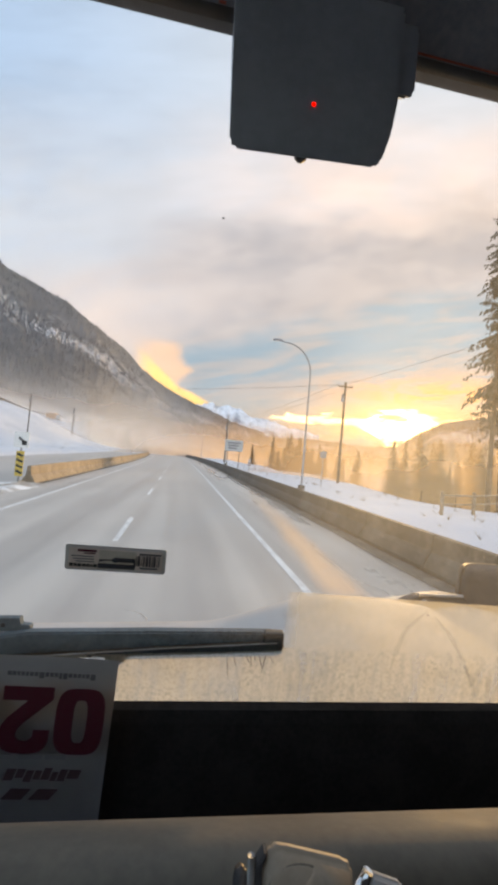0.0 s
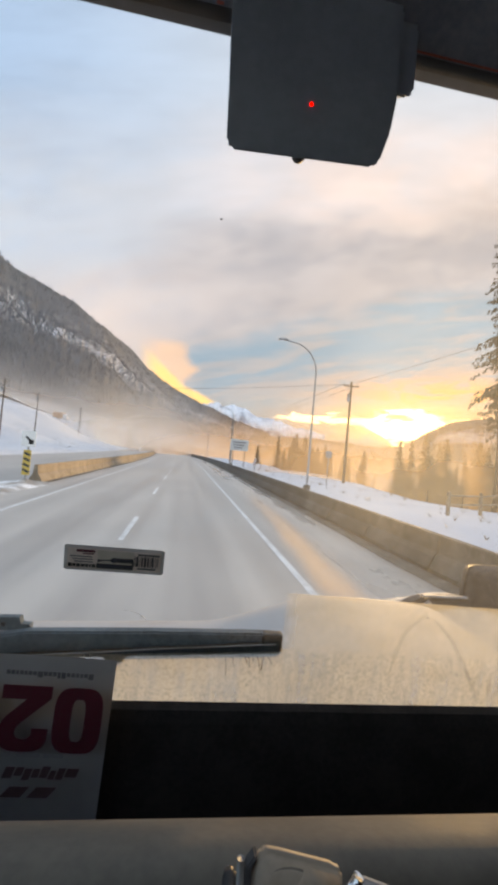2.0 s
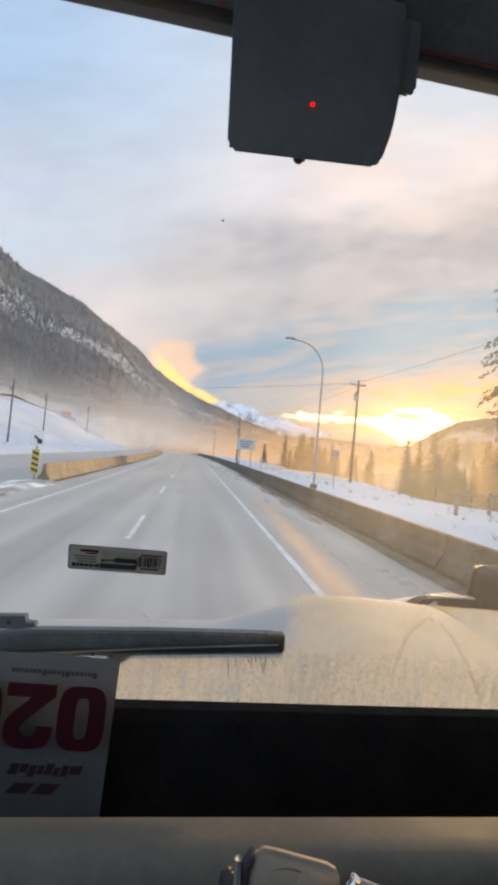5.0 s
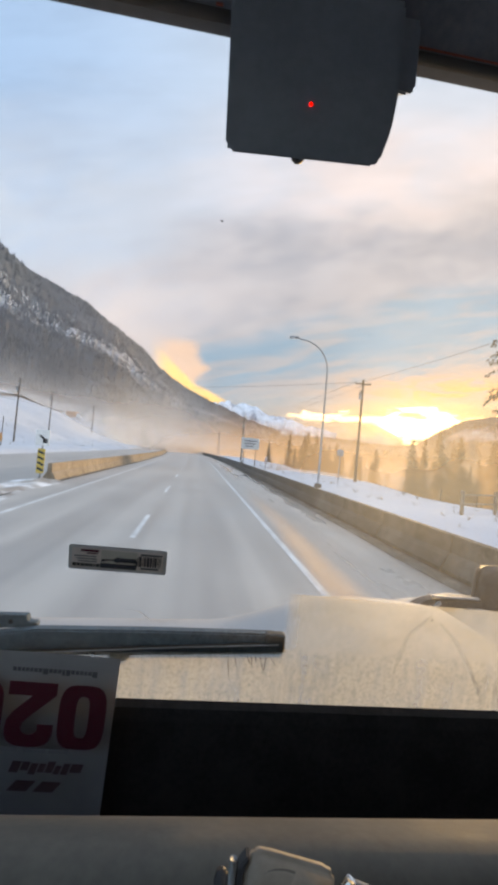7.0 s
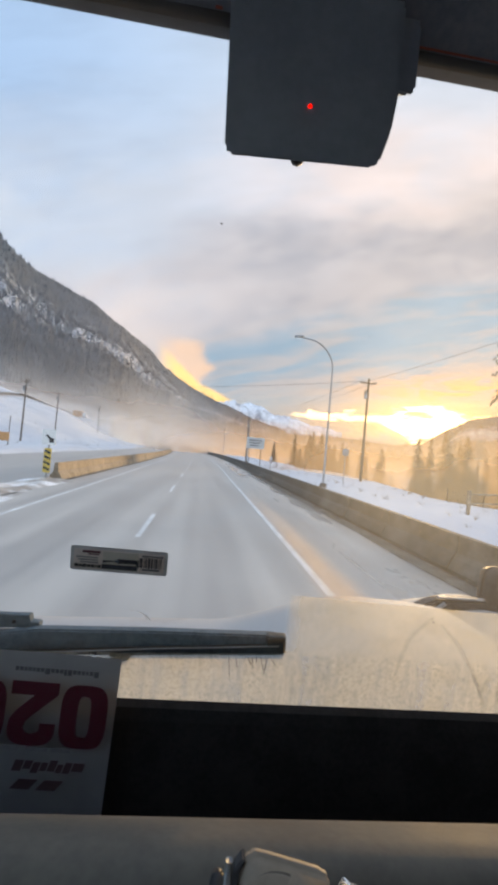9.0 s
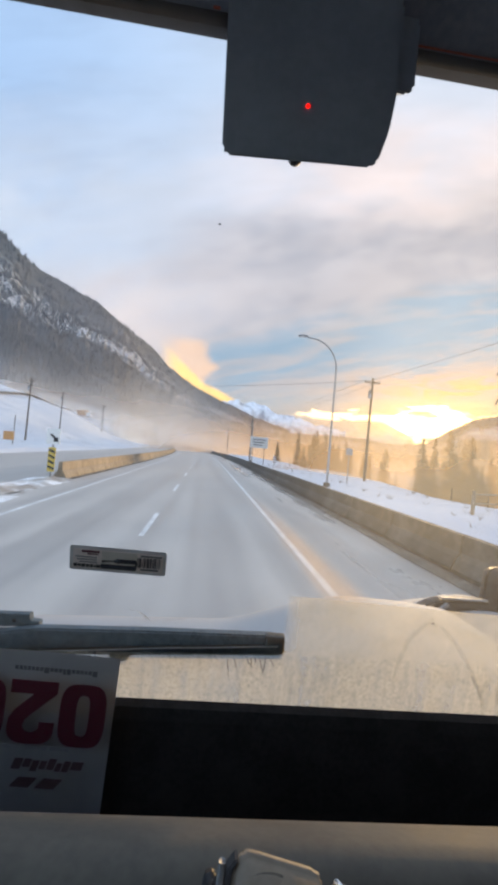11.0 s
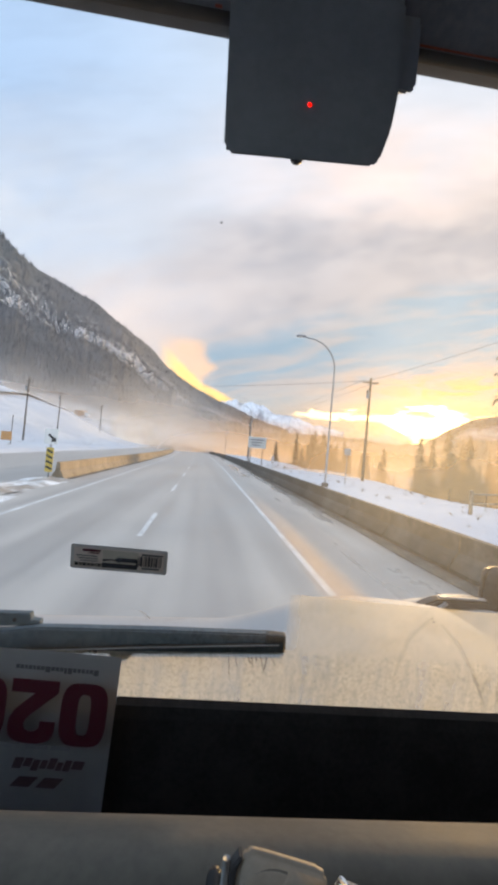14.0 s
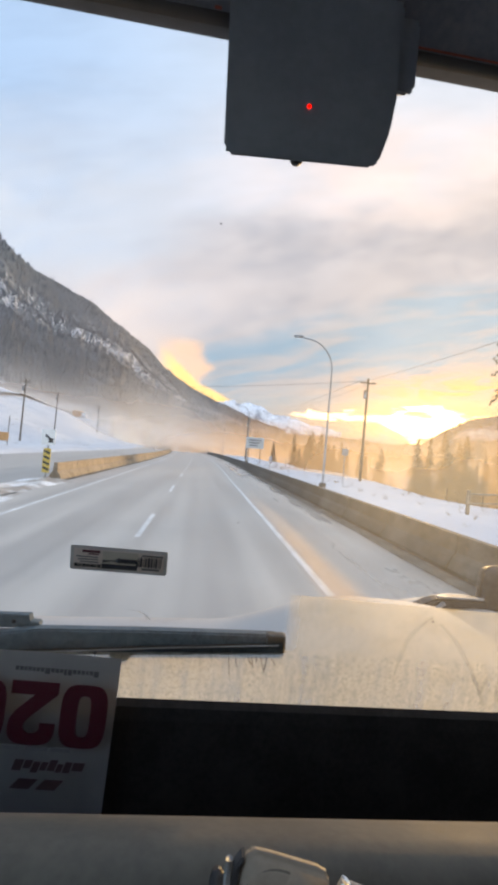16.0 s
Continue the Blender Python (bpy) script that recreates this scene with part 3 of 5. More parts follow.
# ---- ground ----
def ground_height(x, y):
    l = x - bend(max(y, 0.0))
    h = -0.02
    h += 0.15 * smooth(6.0, 9.0, l) - 6.5 * smooth(17.0, 40.0, l)
    h += 0.6 * smooth(-18.2, -22.0, l)
    h += 9.0 * smooth(-30.0, -75.0, l) * (0.6 + 0.4 * smooth(-20, 120, y))
    h += 16.0 * smooth(-60.0, -140.0, l) * smooth(20, 140, y)
    h += 10.0 * smooth(-23.0, -46.0, l) * smooth(60, 150, y) * (1 - 0.7 * smooth(330, 480, y)) * (0.75 + 0.5 * noise.noise((y * 0.02, 1.0, 7.0)))
    if l > 8 or l < -21:
        h += 0.7 * (noise.noise((x * 0.05, y * 0.05, 2.0))) + 0.16 * noise.noise((x * 0.35, y * 0.35, 5.0))
    return h


def build_ground():
    def f(u, v):
        a = 2 * u - 1
        x = a * 60 + math.copysign(abs(a) ** 4, a) * 4400 - 8
        y = -60 + 260 * v + 4500 * v ** 4
        return x, y, ground_height(x, y)

    whole("ground", sheet(240, 200, f), SNOW, "snow-covered valley floor with dry weeds showing through", kind="structure", smooth=True)


def ribbon(l0, l1, y0, y1, z, n, wobble=0.0):
    def f(u, v):
        y = y0 + (y1 - y0) * v
        w = wobble * noise.noise((l0 + u * 3, y * 0.3, 1.0)) if wobble else 0.0
        return along(l0 + (l1 - l0) * u + w, y, z)

    return sheet(2, n, f)


def build_roads():
    whole("road", ribbon(-6.3, 5.0, -40, 900, 0.02, 240), ASPHALT, "dry grey salted asphalt highway carriageway", kind="structure")
    whole("road_opposite", ribbon(-18.0, -7.3, -40, 900, 0.016, 240), ASPHALT, "pale asphalt of the opposite carriageway", kind="structure")
    whole("verge", ribbon(4.75, 6.0, -40, 420, 0.030, 180, 0.12), GRAVEL, "dark gravel strip along the barrier's foot", kind="structure")
    whole("median_strip", ribbon(-7.4, -6.2, -40, 420, 0.024, 180, 0.10), GRAVEL, "gritty strip between the carriageways", kind="structure")
    whole("lane_edge", ribbon(-4.95, -4.82, -40, 500, 0.026, 160), PAINT, "solid white line painted on the asphalt", "road marking", kind="structure")
    whole("shoulder_line", ribbon(2.13, 2.27, -40, 500, 0.026, 160), PAINT, "solid white shoulder line painted on the asphalt", "road marking", kind="structure")
    whole("far_line", ribbon(-17.4, -17.25, -40, 500, 0.022, 160), PAINT, "white edge line of the opposite carriageway", "road marking", kind="structure")
    y = -9.0
    while y < 250:
        bm = ribbon(-1.32, -1.19, y, y + 3.0, 0.026, 3, 0.01)
        whole("lane_dash", bm, PAINT, "worn white dash between two lanes", "road marking", group="dashes between the lanes")
        y += 9.0


def barrier_segment(name, mat, height):
    half = [(0.30, 0.0), (0.30, 0.08), (0.19, 0.30), (0.11, 0.40), (0.085, height - 0.02), (0.065, height)]
    outline = [(-a, b) for a, b in half] + [(a, b) for a, b in reversed(half)]
    bm = extrude_profile(outline, -1.485, 1.485, "y")
    return mesh_of(name, bm, mat)


def build_barriers():
    for name, mat, l, y0, y1, h, label, group in (
            ("shoulder_barrier", CONCRETE, 5.5, -13.5, 262, 0.76, "grimy grey concrete road barrier on the gravel verge", "barriers along the shoulder"),
            ("median_barrier", MUDGLOW, -6.8, 19.5, 250, 0.82, "mud-stained concrete barrier between the carriageways, orange light in its colour", "barriers along the median")):
        me = barrier_segment(name, mat, h)
        y = y0
        while y < y1:
            a, b = along(l, y), along(l, y + 3)
            ob = new(name, me)
            tagged(ob, label, "barrier", group)
            mid = (a + b) / 2
            ob.matrix_basis = pose(mid.x, mid.y, 0.045 if l > 0 else 0.0, 0, 0, math.degrees(math.atan2(-(b.x - a.x), b.y - a.y)))
            y += 3.0


def build_windrow():
    def f(u, v):
        y = -20 + 39 * v
        edge = 0.7 * noise.noise((y * 0.13, 3.0, 1.0))
        w = 1.1 + 0.9 * noise.noise((y * 0.21, 7.0, 2.0))
        l = -7.0 + edge + (u - 0.5) * 2 * max(w, 0.15)
        h = 0.16 * math.sin(math.pi * u) * (0.6 + noise.noise((l * 1.5, y * 0.7, 0.0)))
        return along(l, y, 0.015 + max(h, 0.0))

    whole("snow_windrow", sheet(14, 160, f), DIRTY_SNOW, "low ridge of dirty ploughed snow on the median", "snow", kind="stuff", smooth=True)

    def g(u, v):
        y = -20 + 300 * v
        l = -18.8 + 0.5 * noise.noise((y * 0.1, 1.0, 1.0)) + (u - 0.5) * 2.4
        return along(l, y, 0.0 + 0.5 * math.sin(math.pi * u) * (0.75 + 0.5 * noise.noise((l, y * 0.4, 4.0))))

    whole("snow_bank", sheet(10, 260, g), SNOW, "ploughed snow bank beside the opposite carriageway", "snow", kind="stuff", smooth=True)


# ---- mountains ----
def ridge_mesh(az0, az1, steps, rows, ridge, foot, far, wild, seed, z0=0.0):
    """A mountain side: from its foot up to a ridge, given as elevation by bearing, and down behind."""

    def f(u, v):
        az = az0 + (az1 - az0) * u
        rr, rb = lerp_table(far, az), lerp_table(foot, az)
        top = 2.15 + rr * math.tan(radians(lerp_table(ridge, az)))
        if v <= 0.85:
            k = v / 0.85
            r, z = rb + (rr - rb) * k, z0 + (top - z0) * (0.35 * k + 0.65 * k * k)
        else:
            k = (v - 0.85) / 0.15
            r, z = rr * (1 + 0.25 * k), top * (1 - 0.9 * k)
        x, y = r * math.sin(radians(az)), r * math.cos(radians(az))
        rough = noise.fractal((x / 260 + seed, y / 260, z / 300), 0.9, 2.1, 6) * wild * min(1.0, v * 2.5) * (0.4 if v > 0.75 else 1.0)
        crag = abs(noise.noise((az * 1.7 + seed, v * 3, 0.0))) * wild * 0.6 * min(1, v * 2) * (0.3 if v > 0.75 else 1.0)
        return x, y, z + rough * 0.6 - crag * 0.8

    bm = sheet(steps, rows, f)
    rise = bm.verts.layers.float.new("rise")
    bm.verts.index_update()
    for i, v in enumerate(bm.verts):
        v[rise] = (i % (rows + 1)) / rows
    return bm


def add_cone_trees(bm, spots, rng):
    for x, y, z, h in spots:
        r = h * rng.uniform(0.15, 0.22)
        turn = rng.uniform(0, 6)
        for lo, hi, rad in ((0.05, 0.55, 1.0), (0.32, 0.8, 0.72), (0.6, 1.0, 0.42)):
            tip = bm.verts.new((x, y, z + h * hi))
            ring = [bm.verts.new((x + r * rad * rng.uniform(0.7, 1.2) * math.cos(turn + k * 2.094), y + r * rad * rng.uniform(0.7, 1.2) * math.sin(turn + k * 2.094), z + h * lo)) for k in range(3)]
            for k in range(3):
                bm.faces.new((ring[k], ring[(k + 1) % 3], tip))


def forest_on(name, ob, mat, count, hmin, hmax, label, rng, keep):
    me = ob.data
    polys = [p for p in me.polygons if keep(p.center)]
    spots = []
    for _ in range(count):
        p = rng.choice(polys)
        vs = [me.vertices[i].co for i in p.vertices]
        a, b = rng.random(), rng.random()
        q = (vs[0] * (1 - a) + vs[1] * a) * (1 - b) + (vs[3] * (1 - a) + vs[2] * a) * b
        spots.append((q.x, q.y, q.z - 1.0, rng.uniform(hmin, hmax)))
    bm = bmesh.new()
    add_cone_trees(bm, spots, rng)
    whole(name, bm, mat, label, "forest", kind="stuff")


def build_mountains():
    rng = random.Random(4)
    ridge = [(-75, 26), (-45, 27), (-28.4, 23.0), (-24.5, 20.6), (-21.8, 19.3), (-16.1, 17.4), (-11.4, 14.9), (-8.8, 13.0), (-6.2, 10.7), (-2, 8.35), (3.1, 6.4), (6.6, 4.9), (12.6, 3.3)]
    foot = [(-75, 200), (-27, 250), (-13, 330), (-5, 520), (2, 900), (12, 1500)]
    far = [(-75, 1000), (-45, 1150), (-27, 1400), (-13, 2000), (-5, 2600), (12, 3400)]
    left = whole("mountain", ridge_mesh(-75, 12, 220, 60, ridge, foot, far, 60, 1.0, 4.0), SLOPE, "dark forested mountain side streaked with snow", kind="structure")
    forest_on("mountain_forest", left, HAZENEEDLES, 22000, 9, 18, "dense dark conifers covering the mountain side", rng, lambda c: c.z > 8 and noise.noise((c.x / 90, c.y / 90, c.z / 60)) > -0.34 and c.length > 420 and c.z > 40)
    peaks = [(-8, 6.3), (0, 6.7), (2.5, 6.9), (4, 7.4), (5.2, 6.9), (6.5, 7.2), (8.1, 6.9), (9.4, 6.2), (10.7, 5.9), (14.1, 5.0), (20, 4.2)]
    whole("snowy_peaks", ridge_mesh(-8, 20, 200, 50, peaks, [(-8, 3300), (20, 3300)], [(-8, 4300), (20, 4300)], 150, 7.0), PEAK, "distant snow-covered rocky peaks", kind="structure")
    right = [(8, 2.6), (14, 3.2), (20, 3.2), (26, 2.7), (30.5, 2.9), (33.5, 5.0), (36, 6.5), (40, 7.2), (60, 7.5), (80, 8.0)]
    hill = whole("hills", ridge_mesh(8, 80, 200, 40, right, [(8, 1100), (80, 500)], [(8, 2600), (80, 1900)], 40, 13.0, -4.0), SLOPE, "brown wooded hills beyond the valley", kind="structure")
    forest_on("hill_forest", hill, NEEDLES, 4500, 12, 22, "conifers covering the hills across the valley", rng, lambda c: noise.noise((c.x / 130, c.y / 130, 3.0)) > -0.1)


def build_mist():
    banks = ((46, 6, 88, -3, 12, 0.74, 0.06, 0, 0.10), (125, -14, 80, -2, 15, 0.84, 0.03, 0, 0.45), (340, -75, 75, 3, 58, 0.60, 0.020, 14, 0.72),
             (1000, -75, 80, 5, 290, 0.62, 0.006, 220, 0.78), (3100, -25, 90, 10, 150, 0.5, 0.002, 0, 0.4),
             # the last: an even veil added as distance haze over the mountain
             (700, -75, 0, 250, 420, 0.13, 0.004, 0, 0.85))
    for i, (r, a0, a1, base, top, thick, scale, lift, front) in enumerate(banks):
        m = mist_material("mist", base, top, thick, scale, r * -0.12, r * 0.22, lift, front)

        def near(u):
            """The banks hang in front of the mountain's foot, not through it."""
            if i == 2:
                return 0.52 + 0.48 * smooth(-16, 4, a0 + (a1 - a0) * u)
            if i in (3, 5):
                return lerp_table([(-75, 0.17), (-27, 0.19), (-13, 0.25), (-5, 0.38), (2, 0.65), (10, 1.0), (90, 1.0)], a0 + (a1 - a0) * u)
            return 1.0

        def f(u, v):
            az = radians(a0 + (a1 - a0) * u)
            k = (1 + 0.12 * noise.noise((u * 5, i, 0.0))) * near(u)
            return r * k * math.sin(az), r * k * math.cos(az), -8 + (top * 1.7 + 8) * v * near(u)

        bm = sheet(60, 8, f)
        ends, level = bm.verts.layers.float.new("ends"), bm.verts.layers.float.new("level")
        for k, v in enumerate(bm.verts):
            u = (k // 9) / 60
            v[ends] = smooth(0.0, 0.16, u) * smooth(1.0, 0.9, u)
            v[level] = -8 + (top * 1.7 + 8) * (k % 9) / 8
        whole("ground_mist", bm, m, "thin bank of hazy mist over the valley, sun's gold in its colour", "mist", kind="stuff", smooth=True)


# ---- truck cab round the camera ----
X0, X1 = -0.85, 1.95
CAB_TURN = Matrix.Rotation(radians(-2.7), 4, "Z")


def in_cab(ob, shift=0.0):
    """Turns a thing with the cab, which stands a little off the road's line."""
    ob.matrix_basis = CAB_TURN @ Matrix.Translation((-shift, 0, 0)) @ ob.matrix_basis
    return ob


def screen_y(z):
    return 0.74 - 0.168 * (z - 1.64)


def build_cab():
    cab = thing("truck", "white truck with grey dashboard and salt-stained windscreen", "truck", (0, 0, 0))
    in_cab(cab)
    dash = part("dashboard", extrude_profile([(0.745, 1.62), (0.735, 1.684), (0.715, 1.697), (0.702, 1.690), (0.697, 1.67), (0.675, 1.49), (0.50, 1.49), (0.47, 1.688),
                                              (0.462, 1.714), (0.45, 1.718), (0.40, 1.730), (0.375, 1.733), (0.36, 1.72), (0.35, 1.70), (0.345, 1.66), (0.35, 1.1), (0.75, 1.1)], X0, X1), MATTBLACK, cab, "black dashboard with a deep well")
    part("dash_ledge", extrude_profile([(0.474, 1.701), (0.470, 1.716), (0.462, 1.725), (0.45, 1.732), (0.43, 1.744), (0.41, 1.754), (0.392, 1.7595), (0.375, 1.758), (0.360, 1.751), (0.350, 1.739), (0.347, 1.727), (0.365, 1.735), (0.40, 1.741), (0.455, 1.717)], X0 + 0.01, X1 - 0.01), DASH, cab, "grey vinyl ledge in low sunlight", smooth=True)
    return cab


def build_header(cab):
    def sloped(bm):
        """The header runs a little downhill across the cab."""
        for v in bm.verts:
            v.co.z -= 0.032 * (v.co.x - 0.12)
        return bm

    part("header", sloped(extrude_profile([(0.560, 2.767), (0.575, 2.768), (0.60, 2.80), (0.60, 2.95), (0.0, 3.02), (-0.05, 2.98), (0.35, 2.93), (0.50, 2.83)], X0, X1)), LINER, cab, "dark grey headliner over the windscreen")
    # added strip covers the header's lit underside with a dark colour
    part("edge_trim", sloped(extrude_profile([(0.549, 2.7765), (0.5590, 2.7648), (0.577, 2.7658), (0.585, 2.785)], X0 + 0.005, X1 - 0.005)), LINING, cab, "charcoal strip added to darken the headliner's lit edge")
    # red lines painted on for reflections of the indicator light
    part("seam", sloped(tube([(0.24, 0.5475, 2.7795), (0.50, 0.5475, 2.7795)], 0.0014, 6)), REDGLEAM, cab, "thin red line painted as a light's reflection")
    for x0, x1, r in ((-0.055, -0.045, 0.002), (-0.16, -0.145, 0.0018)):
        part("seam", sloped(tube([(x0, 0.5475, 2.7795), (x1, 0.5475, 2.7795)], r, 6)), REDGLEAM, cab)
    part("roof", box((0.55, -0.70, 3.0), (2.8, 1.4, 0.06), 0.02), LINER, cab)
    part("back_wall", box((0.55, -1.35, 2.0), (2.8, 0.06, 2.0), 0.02), LINING, cab)
    for x in (X0 - 0.03, X1 + 0.03):
        part("door_panel", box((x, -0.30, 1.40), (0.06, 2.1, 0.80), 0.02), LINING, cab)
        part("roof_rail", box((x, -0.30, 2.88), (0.06, 2.1, 0.26), 0.02), LINER, cab)
        part("rear_pillar", box((x, -1.05, 2.28), (0.06, 0.60, 0.95), 0.02), LINING, cab)
        part("front_pillar", box((x, 0.62, 2.28), (0.06, 0.26, 0.95), 0.02), LINING, cab)
        # side panes are out of view; their tint is added to dim the cab
        part("side_window", box((x, -0.14, 2.28), (0.006, 1.30, 0.98), 0.002), TINT, cab, "unseen side window glass, tinted to dim the cab")
        part("door_skin", box((x + math.copysign(0.045, x), -0.30, 1.42), (0.02, 2.08, 0.86), 0.008), HOOD, cab, "white outer door skin")
        part("door_handle", box((x + math.copysign(0.068, x), -0.85, 1.62), (0.025, 0.18, 0.035), 0.008), BLACK, cab)
    part("back_skin", box((0.55, -1.395, 2.0), (2.8, 0.02, 2.0), 0.008), HOOD, cab)
    part("roof_skin", box((0.55, -0.70, 3.045), (2.8, 1.42, 0.02), 0.008), HOOD, cab)
    part("cab_floor", box((0.55, -0.30, 1.02), (2.8, 2.1, 0.06), 0.02), BLACK, cab)


def build_windscreen(cab):
    pane = part("windscreen", sheet(1, 1, lambda u, v: (X0 + (X1 - X0) * u, screen_y(1.62 + 1.16 * v), 1.62 + 1.16 * v)), GLASS, cab, "windscreen glass with a thin salt haze")
    pane.visible_shadow = False

    def right(u, v):
        x = 0.158 + 1.4 * u
        top = 1.903 - 0.03 * (x - 0.142) + 0.002 * noise.noise((x * 30, 0, 0))
        z = 1.64 + (top - 1.64) * v
        return x, screen_y(z) + 0.004, z

    def left(u, v):
        x = -0.60 + 0.758 * u
        top = 1.787 + 0.046 * (x - 0.158) + 0.0015 * noise.noise((x * 60, 3.0, 0))
        z = 1.64 + (top - 1.64) * v
        return x, screen_y(z) + 0.004, z

    for f in (right, left):
        part("salt_film", sheet(40, 6, f), FILM, cab, "beige film of dried road salt on the unwiped glass")
    spray = part("spray_haze", sheet(2, 2, lambda u, v: (-0.1 + 1.9 * u, screen_y(1.62 + 0.55 * v) + 0.003, 1.62 + 0.55 * v)), HAZE, cab, "faint dried spray on the wiped glass, sun glare painted as a streak")
    spray.visible_shadow = False


def build_hood(cab):
    hood = part("hood", box((0.70, 1.0, 1.22), (1.1, 0.30, 0.10), 0.03), BLACK, cab, "white hood dulled by road salt")
    hood.matrix_basis = Matrix.Translation((-0.085, 0, 0))

    def top(x, y):
        z = 1.50 - 0.035 * (y - 1.0) - 0.9 * max(0.0, y - 1.85) ** 2
        z -= 0.15 * (1 - smooth(0.12, 0.80, x)) + 0.04 * max(0.0, 0.35 - x) + 0.17 * max(0.0, x - 0.90) ** 2
        return z

    def main(u, v):
        x = -0.75 + 2.05 * u
        y = 0.82 + 1.75 * v
        return x, y, top(x, y)

    part("hood_panel", sheet(40, 40, main), HOOD, hood, smooth=True)

    def flank(x):
        def f(u, v):
            y = 0.82 + 1.75 * u
            return x, y, 0.98 + (top(x, y) - 0.99) * v
        return f

    def nose(u, v):
        x = -0.75 + 2.05 * u
        return x, 2.56, 0.50 + (top(x, 2.56) - 0.50) * v

    part("hood_side", sheet(24, 2, flank(-0.748)), HOOD, hood, smooth=True)
    part("hood_side", sheet(24, 2, flank(1.298)), HOOD, hood, smooth=True)
    part("hood_nose", sheet(24, 3, nose), HOOD, hood, smooth=True)

    def fender(u, v):
        a = math.pi * (0.05 + 0.9 * u)
        y = 0.95 + 1.65 * v
        k = smooth(0.0, 0.75, v) * (1 - 0.8 * smooth(0.8, 1.0, v))
        return 1.62 - 0.40 * math.cos(a), y, 1.12 + (0.10 + 0.178 * k) * math.sin(a)

    part("fender", sheet(24, 24, fender), HOOD, hood, "rounded white front fender", smooth=True)
    mirror = part("hood_mirror", tube([(1.24, 2.10, 1.22), (1.25, 2.10, 1.37)], 0.03, 10), BLACK, cab, "black fender mirror on a silver-edged arm")
    head = box((1.685, 2.12, 1.490), (0.285, 0.13, 0.265), 0.07, segments=4)
    for v in head.verts:
        v.co.x += 0.10 * (v.co.z - 1.49)
    part("mirror_head", head, MIRRORBACK, mirror, "dark speckled mirror housing", smooth=True)
    arm = extrude_profile([(1.152, 1.374), (1.20, 1.405), (1.263, 1.430), (1.40, 1.438), (1.58, 1.440), (1.58, 1.372), (1.48, 1.386), (1.38, 1.384), (1.30, 1.345), (1.24, 1.352)], 2.07, 2.15, "y")
    bmesh.ops.bevel(arm, geom=[e for e in arm.edges], offset=0.010, segments=2, affect="EDGES")
    part("arm", arm, MIRRORBACK, mirror)
    part("trim", box((1.405, 2.085, 1.443), (0.27, 0.03, 0.012), 0.004), GALV, mirror, "worn silver strip")
    part("arm_joint", box((1.275, 2.062, 1.397), (0.020, 0.02, 0.075), 0.004, Matrix.Rotation(radians(52), 4, "Y")), GALV, mirror)


def build_chassis(cab):
    """What carries the cab: frame, wheels, grille, bumper and steps."""
    for x in (0.15, 1.05):
        part("frame_rail", box((x, 0.58, 0.72), (0.09, 4.0, 0.24), 0.01), BLACK, cab)
    for x in (-0.42, 1.62):
        for y in (1.75, -1.05):
            wheel = part("wheel", tube([(x - 0.14, y, 0.53), (x + 0.14, y, 0.53)], [0.51, 0.51], 28), RUBBER, cab, "black tyre")
            part("rim", tube([(x - 0.15, y, 0.53), (x + 0.15, y, 0.53)], [0.28, 0.28], 20), GALV, wheel)
    part("grille", box((0.40, 2.59, 0.64), (1.0, 0.05, 0.26), 0.02), CHROME, cab)
    for k in range(5):
        part("grille_bar", box((0.40, 2.622, 0.55 + 0.045 * k), (0.94, 0.02, 0.020), 0.006), BLACK, cab)
    part("bumper", box((0.52, 2.66, 0.38), (2.6, 0.18, 0.26), 0.05), CHROME, cab)
    part("floor_pan", box((0.55, -0.25, 0.965), (2.6, 2.2, 0.06), 0.02), BLACK, cab)
    for x in (-0.80, 1.90):
        part("step", box((x, 0.1, 0.62), (0.20, 1.0, 0.08), 0.02), GALV, cab)
        part("step_bracket", box((x, 0.1, 0.80), (0.06, 0.5, 0.32), 0.01), BLACK, cab)


SMEARS = {
    "smear": [[(0.429, 1.876), (0.411, 1.857), (0.39, 1.831), (0.381, 1.79), (0.373, 1.749)], [(0.448, 1.862), (0.489, 1.824), (0.528, 1.767), (0.556, 1.714)],
              [(0.527, 1.764), (0.551, 1.73), (0.562, 1.696)], [(0.561, 1.76), (0.553, 1.73)], [(0.585, 1.758), (0.587, 1.709)]],
    "glint": [[(-0.130, 1.857), (-0.112, 1.855), (-0.102, 1.851), (-0.089, 1.839)]],
    "drip": [[(0.057, 1.775), (0.062, 1.736)], [(0.070, 1.775), (0.075, 1.755)], [(0.093, 1.777), (0.099, 1.762)], [(0.116, 1.777), (0.124, 1.752)], [(0.135, 1.778), (0.145, 1.762)], [(0.100, 1.777), (0.103, 1.757)], [(0.128, 1.778), (0.124, 1.746)], [(0.108, 1.778), (0.109, 1.768)]],
}


